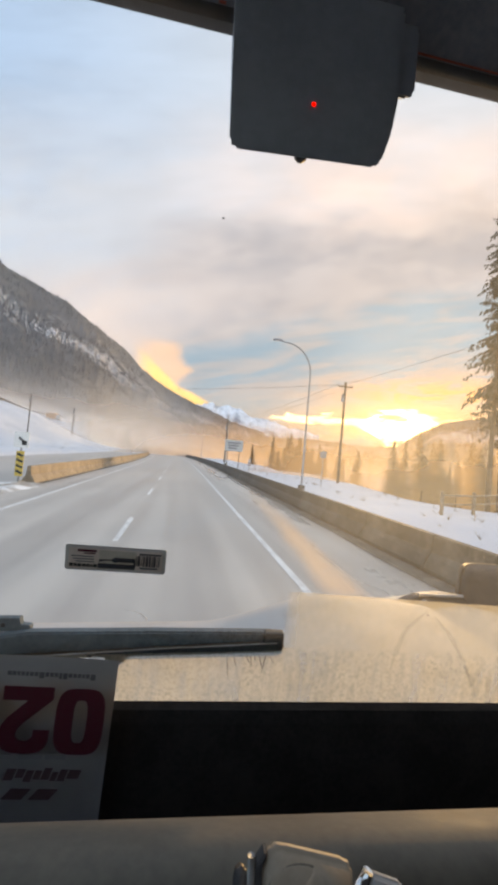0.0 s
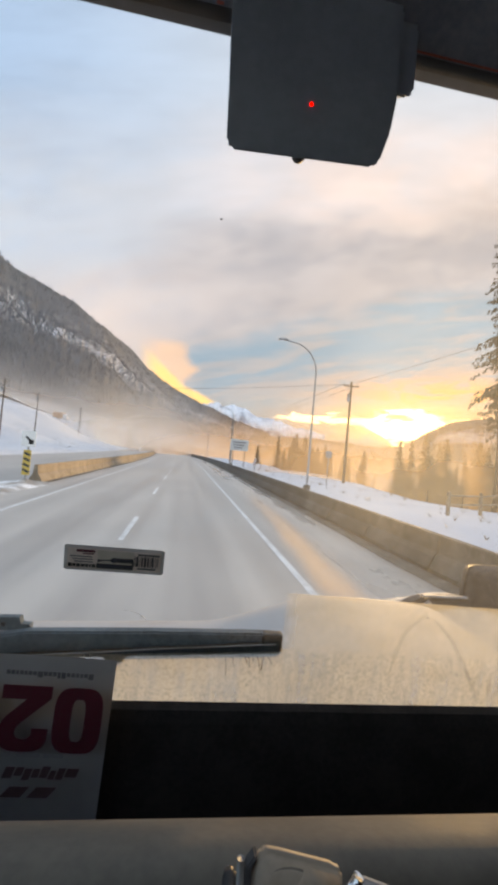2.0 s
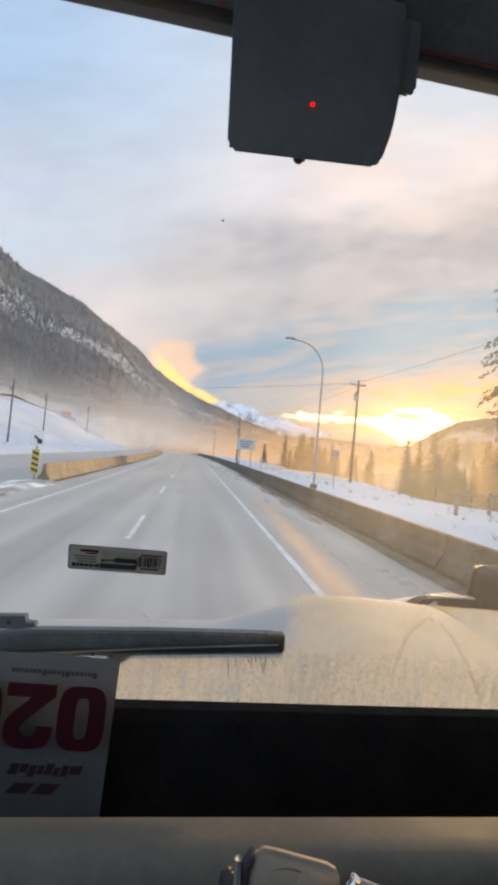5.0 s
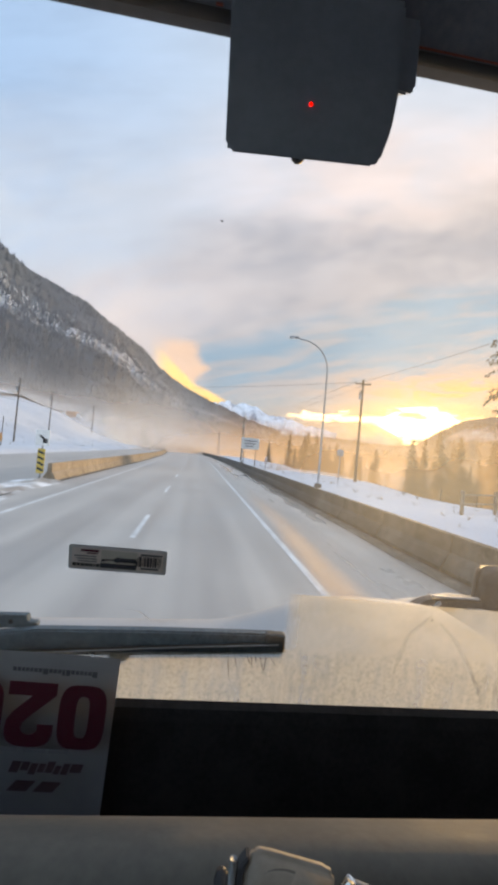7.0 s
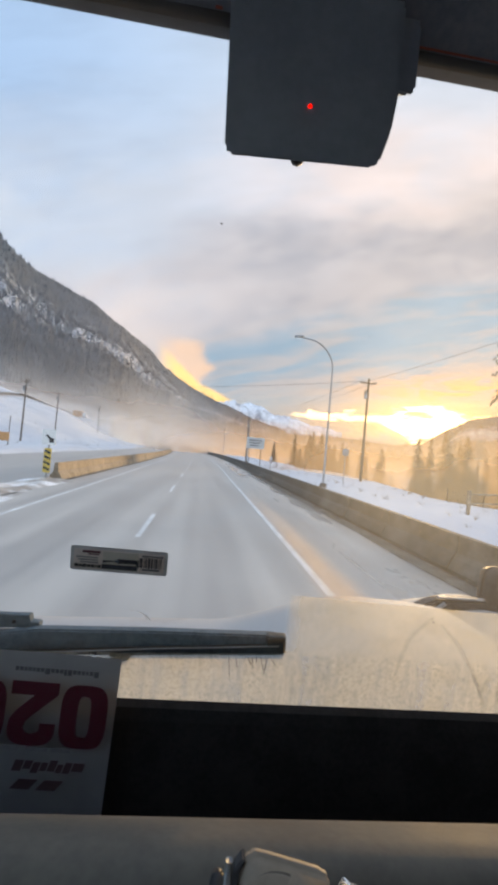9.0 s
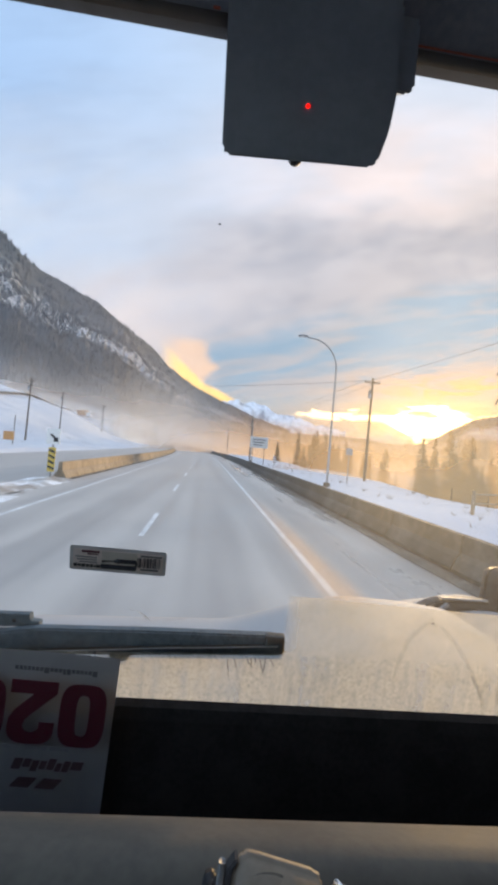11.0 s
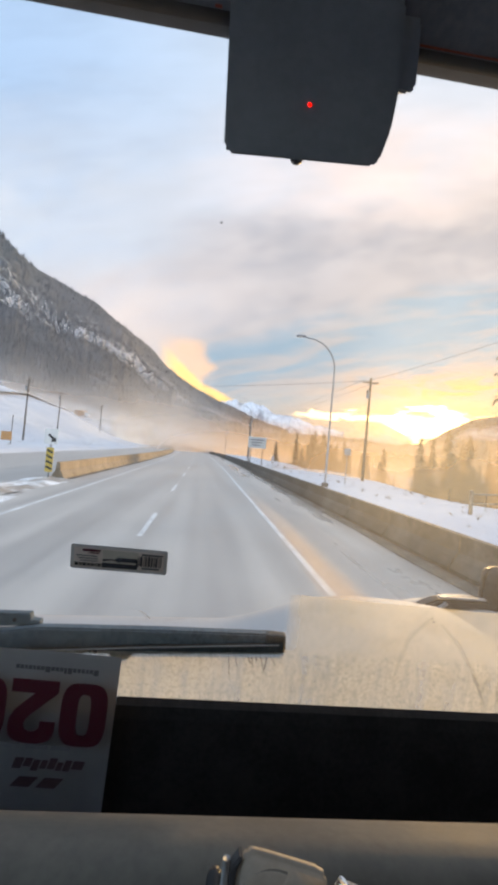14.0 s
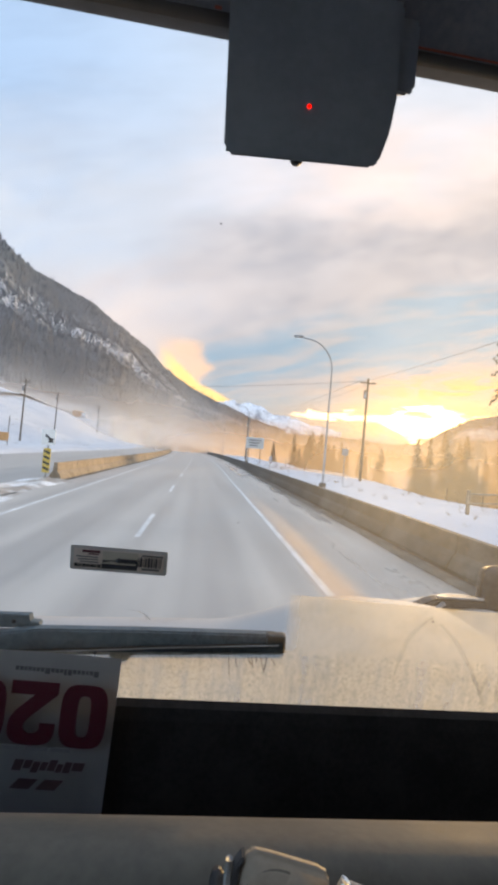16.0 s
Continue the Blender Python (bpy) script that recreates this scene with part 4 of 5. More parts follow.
def build_smears(cab):
    rng = random.Random(5)
    for name, lines in SMEARS.items():
        for line in lines:
            bm = bmesh.new()
            n = 14
            rows = []
            for k in range(n + 1):
                t = k / n * (len(line) - 1)
                i = min(int(t), len(line) - 2)
                a, b = line[i], line[i + 1]
                x, z = a[0] + (b[0] - a[0]) * (t - i), a[1] + (b[1] - a[1]) * (t - i)
                w = {"smear": 0.0042, "glint": 0.0022, "drip": 0.0009}[name] * (0.5 + 0.7 * math.sin(math.pi * (0.12 + 0.8 * k / n))) * rng.uniform(0.8, 1.2)
                x += rng.uniform(-0.0008, 0.0008)
                rows.append((bm.verts.new((x - w, screen_y(z) + 0.002, z)), bm.verts.new((x + w, screen_y(z) + 0.002, z))))
            for p, q in zip(rows, rows[1:]):
                bm.faces.new((p[0], p[1], q[1], q[0]))
            ob = part(name, bm, {"smear": SMEAR, "glint": GLINT, "drip": DRIP}[name], cab)
            ob.visible_shadow = False


def build_specks(cab):
    for x, z, r in ((-0.021, 2.501, 0.0016), (0.352, 1.789, 0.0014), (0.05, 2.03, 0.0009), (0.235, 2.36, 0.0010), (-0.15, 2.22, 0.0008), (0.43, 1.868, 0.0018)):
        bm = bmesh.new()
        bmesh.ops.create_icosphere(bm, subdivisions=1, radius=r, matrix=Matrix.Translation((x, screen_y(z) - 0.001, z)) @ Matrix.Diagonal((1.4, 0.4, 0.9, 1)))
        part("speck", bm, INK, cab)


def build_wiper(cab):
    w = part("wiper", tube([(-0.58, 0.78, 1.70), (-0.58, 0.78, 1.80)], 0.025, 12), RUBBER, cab, "wet black wiper resting low on the windscreen")
    w.matrix_basis = Matrix.Translation((0, 0, 2.15)) @ Matrix.Scale(0.967, 4) @ Matrix.Translation((-0.035, 0, -2.15))
    blade = extrude_profile([(-0.6, 1.728), (-0.325, 1.742), (-0.128, 1.750), (0.098, 1.761), (0.198, 1.766), (0.204, 1.772), (0.204, 1.781), (0.196, 1.784), (-0.05, 1.766), (-0.29, 1.747), (-0.6, 1.733)], 0.754, 0.768, "y")
    bmesh.ops.bevel(blade, geom=[e for e in blade.edges], offset=0.0012, segments=1, affect="EDGES")
    part("blade", blade, RUBBER, w, "black rubber blade")
    arm = extrude_profile([(-0.6, 1.768), (-0.329, 1.779), (-0.27, 1.789), (-0.04, 1.797), (0.134, 1.800), (0.185, 1.801), (0.190, 1.785), (-0.05, 1.768), (-0.29, 1.749), (-0.6, 1.735)], 0.758, 0.780, "y")
    bmesh.ops.bevel(arm, geom=[e for e in arm.edges], offset=0.003, segments=2, affect="EDGES")
    part("arm", arm, WIPERARM, w, "grey-black metal arm")
    part("spine", tube([(-0.6, 0.753, 1.732), (-0.29, 0.753, 1.747), (-0.05, 0.753, 1.767), (0.19, 0.753, 1.784)], 0.0014, 6), GALV, w, "thin pale spring strip")
    part("end_cap", box((0.184, 0.764, 1.785), (0.040, 0.022, 0.034), 0.005), RUBBER, w)
    hinge = extrude_profile([(-0.42, 1.776), (-0.42, 1.803), (-0.291, 1.807), (-0.288, 1.795), (-0.272, 1.794), (-0.270, 1.786), (-0.33, 1.781)], 0.775, 0.790, "y")
    bmesh.ops.bevel(hinge, geom=[e for e in hinge.edges], offset=0.001, segments=2, affect="EDGES")
    part("hinge", hinge, WIPERARM, w)
    part("hinge_pin", tube([(-0.318, 0.7735, 1.794), (-0.318, 0.777, 1.794)], 0.004, 10), BLACK, w)
    part("pivot_cap", extrude_profile([(-0.132, 1.749), (-0.088, 1.751), (-0.094, 1.741), (-0.120, 1.736)], 0.757, 0.766, "y"), GALV, w, "small pale clip under the blade")


def build_dashcam():
    d = thing("dash_camera", "dark grey dash camera with a red light", "dash camera", (0, 0, 0))
    in_cab(d, 0.025)

    def slab(points, y0, y1):
        bm = extrude_profile(points, y0, y1, "y")
        for v in bm.verts:
            if v.co.y > (y0 + y1) / 2 and v.co.z < 2.72:
                v.co.z += 0.062
        bmesh.ops.bevel(bm, geom=[e for e in bm.edges], offset=0.004, segments=2, affect="EDGES")
        return bm

    housing = part("housing", slab([(-0.010, 2.85), (-0.0065, 2.762), (0.002, 2.562), (0.009, 2.553), (0.208, 2.562), (0.219, 2.572), (0.232, 2.618), (0.239, 2.675), (0.240, 2.85)], 0.52, 0.585), HOUSING, d)
    part("bracket", slab([(0.12, 2.90), (0.12, 2.69), (0.256, 2.682), (0.267, 2.692), (0.270, 2.90)], 0.53, 0.60), HOUSING, d, "mounting bracket of the camera")
    bm = bmesh.new()
    bmesh.ops.create_uvsphere(bm, u_segments=16, v_segments=8, radius=0.010, matrix=Matrix.Translation((0.104, 0.532, 2.571)))
    part("lens_dome", bm, BLACK, housing, smooth=True)
    bm = bmesh.new()
    bmesh.ops.create_uvsphere(bm, u_segments=12, v_segments=8, radius=0.0028, matrix=Matrix.Translation((0.114, 0.520, 2.636)))
    part("light", bm, LED, housing, "glowing red indicator light", smooth=True)


def build_sticker():
    z0 = 1.9485
    m = Matrix.Translation((-0.1155, screen_y(z0) - 0.003, z0)) @ Matrix.Rotation(radians(9.5), 4, "X") @ Matrix.Rotation(radians(0.9), 4, "Y")
    s = new("windscreen_sticker")
    s.matrix_basis = m
    in_cab(s, 0.032)
    tagged(s, "faded rectangular sticker with barcode stuck on the windscreen", "sticker")

    def card(w, h, r, y, t):
        pts = []
        for cx, cz, a0 in ((w / 2 - r, h / 2 - r, 0), (r - w / 2, h / 2 - r, 90), (r - w / 2, r - h / 2, 180), (w / 2 - r, r - h / 2, 270)):
            pts += [(cx + r * math.cos(radians(a0 + 18 * k)), cz + r * math.sin(radians(a0 + 18 * k))) for k in range(6)]
        return extrude_profile(pts, y - t / 2, y + t / 2, "y")

    part("border", card(0.164, 0.044, 0.0045, 0, 0.001), STICKEREDGE, s, "grey rounded border")
    face = part("face", card(0.153, 0.034, 0.002, -0.0012, 0.0008), LABEL, s)
    part("picture_panel", box((0.002, -0.0018, -0.0005), (0.060, 0.0006, 0.032)), LABELDARK, face)
    part("handle", tube([(-0.027, -0.0024, -0.0025), (-0.014, -0.0024, -0.001), (-0.002, -0.0024, -0.001)], [0.0022, 0.0010, 0.0012], 8), SLATE, face, "dark printed tool")
    part("tool_head", tube([(-0.006, -0.0024, -0.001), (0.0, -0.0024, 0.0), (0.004, -0.0024, 0.0)], [0.002, 0.0050, 0.0035], 10), SLATE, face)
    part("tool_bar", box((0.017, -0.0024, 0.0), (0.028, 0.0006, 0.0075)), SLATE, face)
    part("stripe", box((0.001, -0.0024, -0.0115), (0.060, 0.0006, 0.0085)), SLATE, face)
    part("end_bar", box((0.0305, -0.0024, -0.006), (0.003, 0.0006, 0.012)), SLATE, face)
    x = -0.0745
    for k, w in enumerate((0.006, 0.005, 0.006, 0.006, 0.005, 0.003, 0.006)):
        part("brand_bar", box((x + w / 2, -0.002, -0.0125), (w, 0.0006, 0.0058 - 0.0008 * (k % 2))), INK, face)
        x += w + 0.0012
    part("emblem", box((-0.047, -0.002, 0.0130), (0.030, 0.0006, 0.0042), 0.0002), RED, face, "faded red emblem")
    part("emblem", box((-0.043, -0.002, 0.0085), (0.018, 0.0006, 0.0022), 0.0002), RED, face)
    for k in range(3):
        part("text_bar", box((-0.054 + 0.002 * k, -0.002, 0.003 - 0.0045 * k), (0.036 - 0.003 * k, 0.0006, 0.0018)), GREYINK, face)
    part("code_header", box((0.056, -0.002, 0.0120), (0.036, 0.0006, 0.0030)), GREYINK, face)
    part("code_footer", box((0.054, -0.002, -0.0125), (0.030, 0.0006, 0.0030)), GREYINK, face)
    rng = random.Random(3)
    x = 0.033
    while x < 0.072:
        w = rng.choice((0.0006, 0.0010, 0.0018, 0.0026))
        part("barcode_bar", box((x, -0.002, 0.0), (w, 0.0006, 0.0175)), SLATE, face)
        x += w + rng.choice((0.0008, 0.0012, 0.0016))


def zero():
    """A heavy upright ring, one unit wide and 1.3 high."""
    bm = bmesh.new()

    def loop(w, h, y):
        pts = []
        for k in range(40):
            c, d = math.cos(2 * math.pi * k / 40), math.sin(2 * math.pi * k / 40)
            pts.append(bm.verts.new((0.5 + w * math.copysign(abs(c) ** 0.55, c), y, 0.65 + h * math.copysign(abs(d) ** 0.55, d))))
        return pts

    outer, inner, back, hole = loop(0.5, 0.65, 0), loop(0.14, 0.42, 0), loop(0.5, 0.65, 0.0008), loop(0.14, 0.42, 0.0008)
    for p, q in ((outer, inner), (back, outer), (inner, hole)):
        for k in range(40):
            bm.faces.new((p[k], p[(k + 1) % 40], q[(k + 1) % 40], q[k]))
    bmesh.ops.recalc_face_normals(bm, faces=bm.faces)
    return bm


def two():
    """A heavy two with a square foot, one unit wide and 1.3 high."""
    top = [(0.5 + 0.5 * math.copysign(abs(math.cos(a)) ** 0.7, math.cos(a)), 0.93 + 0.37 * math.sin(a) ** 0.7) for a in (math.pi * k / 14 for k in range(15))]
    hook = [(0.5 + 0.17 * math.cos(a), 0.93 + 0.13 * math.sin(a)) for a in (math.pi * (1 - k / 8) for k in range(9))]
    outline = [(0.0, 0.0), (1.0, 0.0), (1.0, 0.27), (0.50, 0.27), (0.88, 0.62), (0.98, 0.78)] + top + [(0.0, 0.84), (0.33, 0.84)] + hook + [(0.64, 0.82), (0.55, 0.72), (0.0, 0.24)]
    return extrude_profile(outline, 0.0, 0.0008, "y")


def build_paper():
    sheet_thing = new("paper_sheet")
    sheet_thing.matrix_basis = Matrix.Translation((-0.094, 0.660, 1.798)) @ Matrix.Rotation(radians(2.0), 4, "Y")
    in_cab(sheet_thing, 0.031)
    tagged(sheet_thing, "white printed sheet turned upside down behind the windscreen", "paper")

    def f(u, v):
        x = -0.36 + 0.36 * u
        z = -0.305 + 0.294 * v
        return x, 0.012 * math.sin(u * 2.2) - 0.004 * math.cos(v * 3), z

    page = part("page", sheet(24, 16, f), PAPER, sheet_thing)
    for k, shape in enumerate((zero, two, zero)):
        ob = part("digit", shape(), RED, page, "large red printed digit")
        ob.matrix_basis = Matrix.Translation((-0.009 - 0.080 * k, -0.006, -0.047)) @ Matrix.Rotation(math.pi, 4, "Y") @ Matrix.Diagonal((0.074, 1, 0.078, 1))
    x = -0.030
    for k, w in enumerate((7, 5, 4, 5, 5, 5, 6, 4, 5, 5, 5, 7, 5, 5, 4, 5, 4, 5, 5)):
        w *= 0.0011
        tall = 0.009 if k in (0, 6, 7, 11) else 0.0062
        part("text_bar", box((x - w / 2, -0.007, -0.0265 - (0.0014 if k in (0, 6, 7, 11) else 0.0)), (w, 0.0008, tall)), GREYINK, page)
        x -= w + 0.0014
    for x0, w in ((-0.075, 0.030), (-0.112, 0.034), (-0.165, 0.05)):
        part("text_bar", box((x0, -0.007, -0.152), (w, 0.0008, 0.006)), PALEINK, page, "faint grey print")
    x = -0.035
    for k, w in enumerate((0.018, 0.011, 0.009, 0.012, 0.010, 0.011, 0.012, 0.014)):
        bm = box((x - w / 2, -0.007, -0.177 - 0.002 * (k % 3)), (w, 0.0008, 0.013 + 0.004 * (k % 2)))
        for v in bm.verts:
            v.co.x += 0.3 * (v.co.z + 0.178)
        part("brand_bar", bm, DARKRED, page)
        x -= w + 0.0018
    for k in range(2):
        bm = box((-0.085 - 0.040 * k, -0.007, -0.208), (0.030, 0.0008, 0.016))
        for v in bm.verts:
            v.co.x += 0.8 * (v.co.z + 0.208)
        part("emblem_bar", bm, DARKRED, page)


def build_holder():
    h = thing("phone_holder", "tan plastic holder with oval inset on the dashboard", "holder", (0, 0, 0))
    h.matrix_basis = Matrix.Translation((0, 0, 2.15)) @ Matrix.Scale(0.915, 4) @ Matrix.Translation((0, 0, -2.15))
    in_cab(h)

    def lay_back(bm):
        """The lower end comes nearer, so that the face looks up."""
        bmesh.ops.subdivide_edges(bm, edges=[e for e in bm.edges if e.calc_length() > 0.05], cuts=6, use_grid_fill=True)
        top = Vector((0, 0, 2.15))
        for v in bm.verts:
            v.co = top + (v.co - top) * (1 - 0.28 * min(max((1.78 - v.co.z) / 0.16, 0.0), 1.0))
        return bm

    def slab(points, y0, y1, soft):
        bm = extrude_profile(points, y0, y1, "y")
        bmesh.ops.bevel(bm, geom=bm.edges[:], offset=soft, segments=3, affect="EDGES")
        return lay_back(bm)

    part("body", slab([(0.061, 1.62), (0.063, 1.768), (0.071, 1.780), (0.082, 1.779), (0.142, 1.763), (0.150, 1.756), (0.154, 1.62)], 0.366, 0.378, 0.004), TAN, h, smooth=True)
    bm = bmesh.new()
    bmesh.ops.create_uvsphere(bm, u_segments=32, v_segments=16, radius=1.0)
    bmesh.ops.transform(bm, matrix=Matrix.Translation((0.099, 0.366, 1.742)) @ Matrix.Rotation(radians(18), 4, "Y") @ Matrix.Diagonal((0.031, 0.0065, 0.023, 1)), verts=bm.verts)
    lay_back(bm)
    # dark ring painted in for the shaded groove round the inset
    rim = bmesh.new()
    bmesh.ops.create_uvsphere(rim, u_segments=32, v_segments=16, radius=1.0)
    bmesh.ops.transform(rim, matrix=Matrix.Translation((0.099, 0.3665, 1.742)) @ Matrix.Rotation(radians(18), 4, "Y") @ Matrix.Diagonal((0.0335, 0.0030, 0.0253, 1)), verts=rim.verts)
    part("groove", lay_back(rim), DASH, h, "dark ring painted as the shaded groove round the inset", smooth=True)
    part("oval_inset", bm, TAN, h, "raised oval inset", smooth=True)
    part("edge", slab([(0.0545, 1.62), (0.056, 1.768), (0.064, 1.779), (0.067, 1.777), (0.0615, 1.766), (0.060, 1.62)], 0.364, 0.376, 0.0015), BLACK, h, "black edge of the holder")
    part("pivot", lay_back(tube([(0.0515, 0.370, 1.62), (0.0515, 0.370, 1.69), (0.0515, 0.370, 1.73), (0.0515, 0.370, 1.772)], [0.004, 0.004, 0.004, 0.0035], 12)), GALV, h, "worn silver pivot", smooth=True)
    part("clip", slab([(0.034, 1.62), (0.035, 1.757), (0.039, 1.766), (0.048, 1.762), (0.049, 1.62)], 0.364, 0.374, 0.003), BLACK, h, "black side clip", smooth=True)
    part("screw", lay_back(tube([(0.159, 0.370, 1.735), (0.166, 0.370, 1.752)], [0.006, 0.005], 14)), CHROME, h, "small chrome screw", smooth=True)
    part("lever", slab([(0.168, 1.62), (0.168, 1.752), (0.20, 1.740), (0.23, 1.62)], 0.366, 0.375, 0.003), GALV, h, "worn silver lever")


# ---- roadside things ----
def build_street_lamps():
    lampost = thing("street_lamp", "grey galvanised street lamp with a curved arm", "street lamp", along(8.75, 27.0, 0.1), "lamps along the shoulder")
    part("base", box((0, 0, 0.10), (0.40, 0.40, 0.30), 0.03), CONCRETE, lampost, "square concrete footing")
    pts, rad = [(0, 0, 0.2), (0, 0, 4.0), (0, 0, 8.3)], [0.085, 0.072, 0.060]
    for k in range(1, 13):
        a = math.pi / 2 * k / 12
        pts.append((-2.0 * (1 - math.cos(a)), 0, 8.3 + 2.1 * math.sin(a)))
        rad.append(0.060 - 0.0014 * k)
    pts.append((-2.35, 0, 10.46))
    rad.append(0.045)
    part("pole", tube(pts, rad, 12), GALV, lampost, smooth=True)
    head = box((-2.62, 0, 10.50), (0.66, 0.28, 0.13), 0.055, Matrix.Rotation(radians(-4), 4, "Y"), 3)
    lamp_head = part("lamp_head", head, GALV, lampost, "flat grey lamp head", smooth=True)
    part("lens", box((-2.70, 0, 10.435), (0.34, 0.20, 0.05), 0.02), WHITE, lamp_head, "pale glass lens")
    for y in (72.0, 117.0, 162.0):
        p = along(8.75, y, 0.1)
        copy_thing(lampost, pose(*p))


def build_utility_poles():
    def pole(p, h, name="utility_pole"):
        u = thing(name, "dark weathered wooden utility pole with crossarm", "utility pole", p, "utility poles beside the road")
        part("pole", tube([(0, 0, -0.6), (0.05, 0, h)], [0.16, 0.10], 12), POLEWOOD, u, smooth=True)
        arm = part("crossarm", box((0.05, 0, h - 0.5), (1.7, 0.10, 0.12), 0.01), POLEWOOD, u)
        part("brace", tube([(-0.45, -0.07, h - 0.54), (0.04, -0.10, h - 1.0)], 0.02, 6), GALV, arm)
        part("brace", tube([(0.55, -0.07, h - 0.54), (0.06, -0.10, h - 1.0)], 0.02, 6), GALV, arm)
        part("bracket", box((-0.16, -0.06, h - 1.25), (0.36, 0.06, 0.06), 0.01), GALV, u)
        for x in (-0.7, 0.0, 0.8):
            part("insulator", tube([(x, 0, h - 0.44), (x, 0, h - 0.26)], [0.05, 0.03], 8), GALV, arm)
        can = part("transformer", tube([(-0.22, -0.15, h - 2.2), (-0.22, -0.15, h - 1.4)], 0.17, 12), GALV, u, "grey transformer can", smooth=True)
        for x in (-0.28, -0.16):
            part("bushing", tube([(x, -0.15, h - 1.4), (x, -0.15, h - 1.24)], [0.03, 0.02], 8), INK, can)
        return u

    spots = [(Vector((16.6, 39.0, -0.4)), 10.8), (along(11.5, 92, -0.7), 10.0), (along(11.5, 140, -0.8), 9.5), (along(-31, 72, 0.8), 11.0), (along(-36, 105, 2.0), 10.0), (along(-34, 150, 2.0), 10.0)]
    tops = []
    for p, h in spots:
        p.z = ground_height(p.x, p.y)
        pole(p, h)
        tops.append(p + Vector((0.05, 0, h - 0.25)))

    def wire(a, b, sag):
        pts = [a.lerp(b, k / 16) - Vector((0, 0, sag * 4 * (k / 16) * (1 - k / 16))) for k in range(17)]
        whole("power_line", tube(pts, 0.016, 5), CABLE, "thin black power line between poles", "cable", group="power lines")

    behind = Vector((24.0, -6.0, 13.0))
    wire(tops[0], behind, 0.5)
    for dx in (-0.7, 0.8):
        d = Vector((dx, 0, 0))
        wire(tops[0] + d, tops[1] + d, 0.7)
        wire(tops[1] + d, tops[2] + d, 0.6)
        wire(tops[3] + d, tops[4] + d, 0.5)
        wire(tops[4] + d, tops[5] + d, 0.5)
    wire(tops[0], tops[3], 0.9)


def build_signs():
    p = along(-6.9, 18.6)
    s = thing("hazard_marker", "black and yellow striped marker under a white arrow sign", "road sign", p)
    part("post", tube([(0, 0.05, 0), (0, 0.05, 2.35)], 0.04, 8), GALV, s)
    board = part("striped_board", box((0, 0, 0.95), (0.32, 0.03, 1.1), 0.005), YELLOW, s)
    for k in range(4):
        part("stripe", box((0, -0.019, 0.58 + 0.25 * k), (0.30, 0.006, 0.10), 0, Matrix.Rotation(radians(24), 4, "Y")), INK, board)
    arrow_board = part("arrow_board", box((0, 0, 2.0), (0.6, 0.03, 0.70), 0.01), WHITE, s, "white board with black arrow")
    part("arrow", box((0.02, -0.019, 1.98), (0.36, 0.006, 0.10), 0, Matrix.Rotation(radians(40), 4, "Y")), INK, arrow_board)
    part("arrow_head", box((0.12, -0.019, 1.86), (0.20, 0.006, 0.20)), INK, arrow_board)
    q = along(9.2, 66)
    b = thing("information_board", "pale grey road board with lines of print on two posts", "road sign", (q.x, q.y, ground_height(q.x, q.y)))
    for x in (-1.0, 1.0):
        part("post", tube([(x, 0.06, -0.3), (x, 0.06, 4.6)], 0.07, 8), POLEWOOD, b)
    panel = part("board", box((0, 0, 3.7), (3.1, 0.05, 1.9), 0.02), BOARD, b)
    for k in range(3):
        part("text_bar", box((-0.1 * k, -0.03, 4.15 - 0.45 * k), (2.3 - 0.4 * k, 0.012, 0.20)), GREYINK, panel)
    r = Vector((-22.6, 48.0, 0.0))
    o = thing("construction_sign", "orange construction panel on a post", "road sign", (r.x, r.y, ground_height(r.x, r.y) + 0.1))
    part("post", tube([(0.3, 0.05, 0), (0.3, 0.05, 3.4)], 0.05, 8), POLEWOOD, o)
    part("panel", box((-0.2, 0, 1.0), (1.2, 0.04, 1.0), 0.02), ORANGE, o)


def build_far_truck():
    p = Vector((-58.0, 192.0, 0.0))
    z = ground_height(p.x, p.y)
    t = thing("box_truck", "small white truck with an orange box", "truck", (p.x, p.y, z), turn=70)
    part("cargo_box", box((0, 1.4, 2.0), (2.4, 5.0, 2.6), 0.05), ORANGE, t, "orange cargo box")
    cabin = part("cabin", box((0, -2.2, 1.55), (2.2, 1.9, 2.0), 0.25, segments=3), WHITE, t, "white cabin")
    part("windscreen", box((0, -3.13, 1.95), (1.8, 0.06, 0.7), 0.02), INK, cabin)
    for x in (-1.0, 1.0):
        for y in (-2.2, 2.4):
            wheel = part("wheel", tube([(x - 0.15, y, 0.45), (x + 0.15, y, 0.45)], 0.45, 14), INK, t)
            part("rim", tube([(x - 0.16, y, 0.45), (x + 0.16, y, 0.45)], 0.24, 12), GALV, wheel)

    def side(u, v):
        y = 40 + 200 * v
        c = along(-60 + 2.8 - 5.6 * u, y)
        return c.x, c.y, ground_height(along(-60, y).x, y) + 0.12

    whole("side_road", sheet(3, 60, side), ASPHALT, "narrow side road on the snowy terrace", kind="structure")


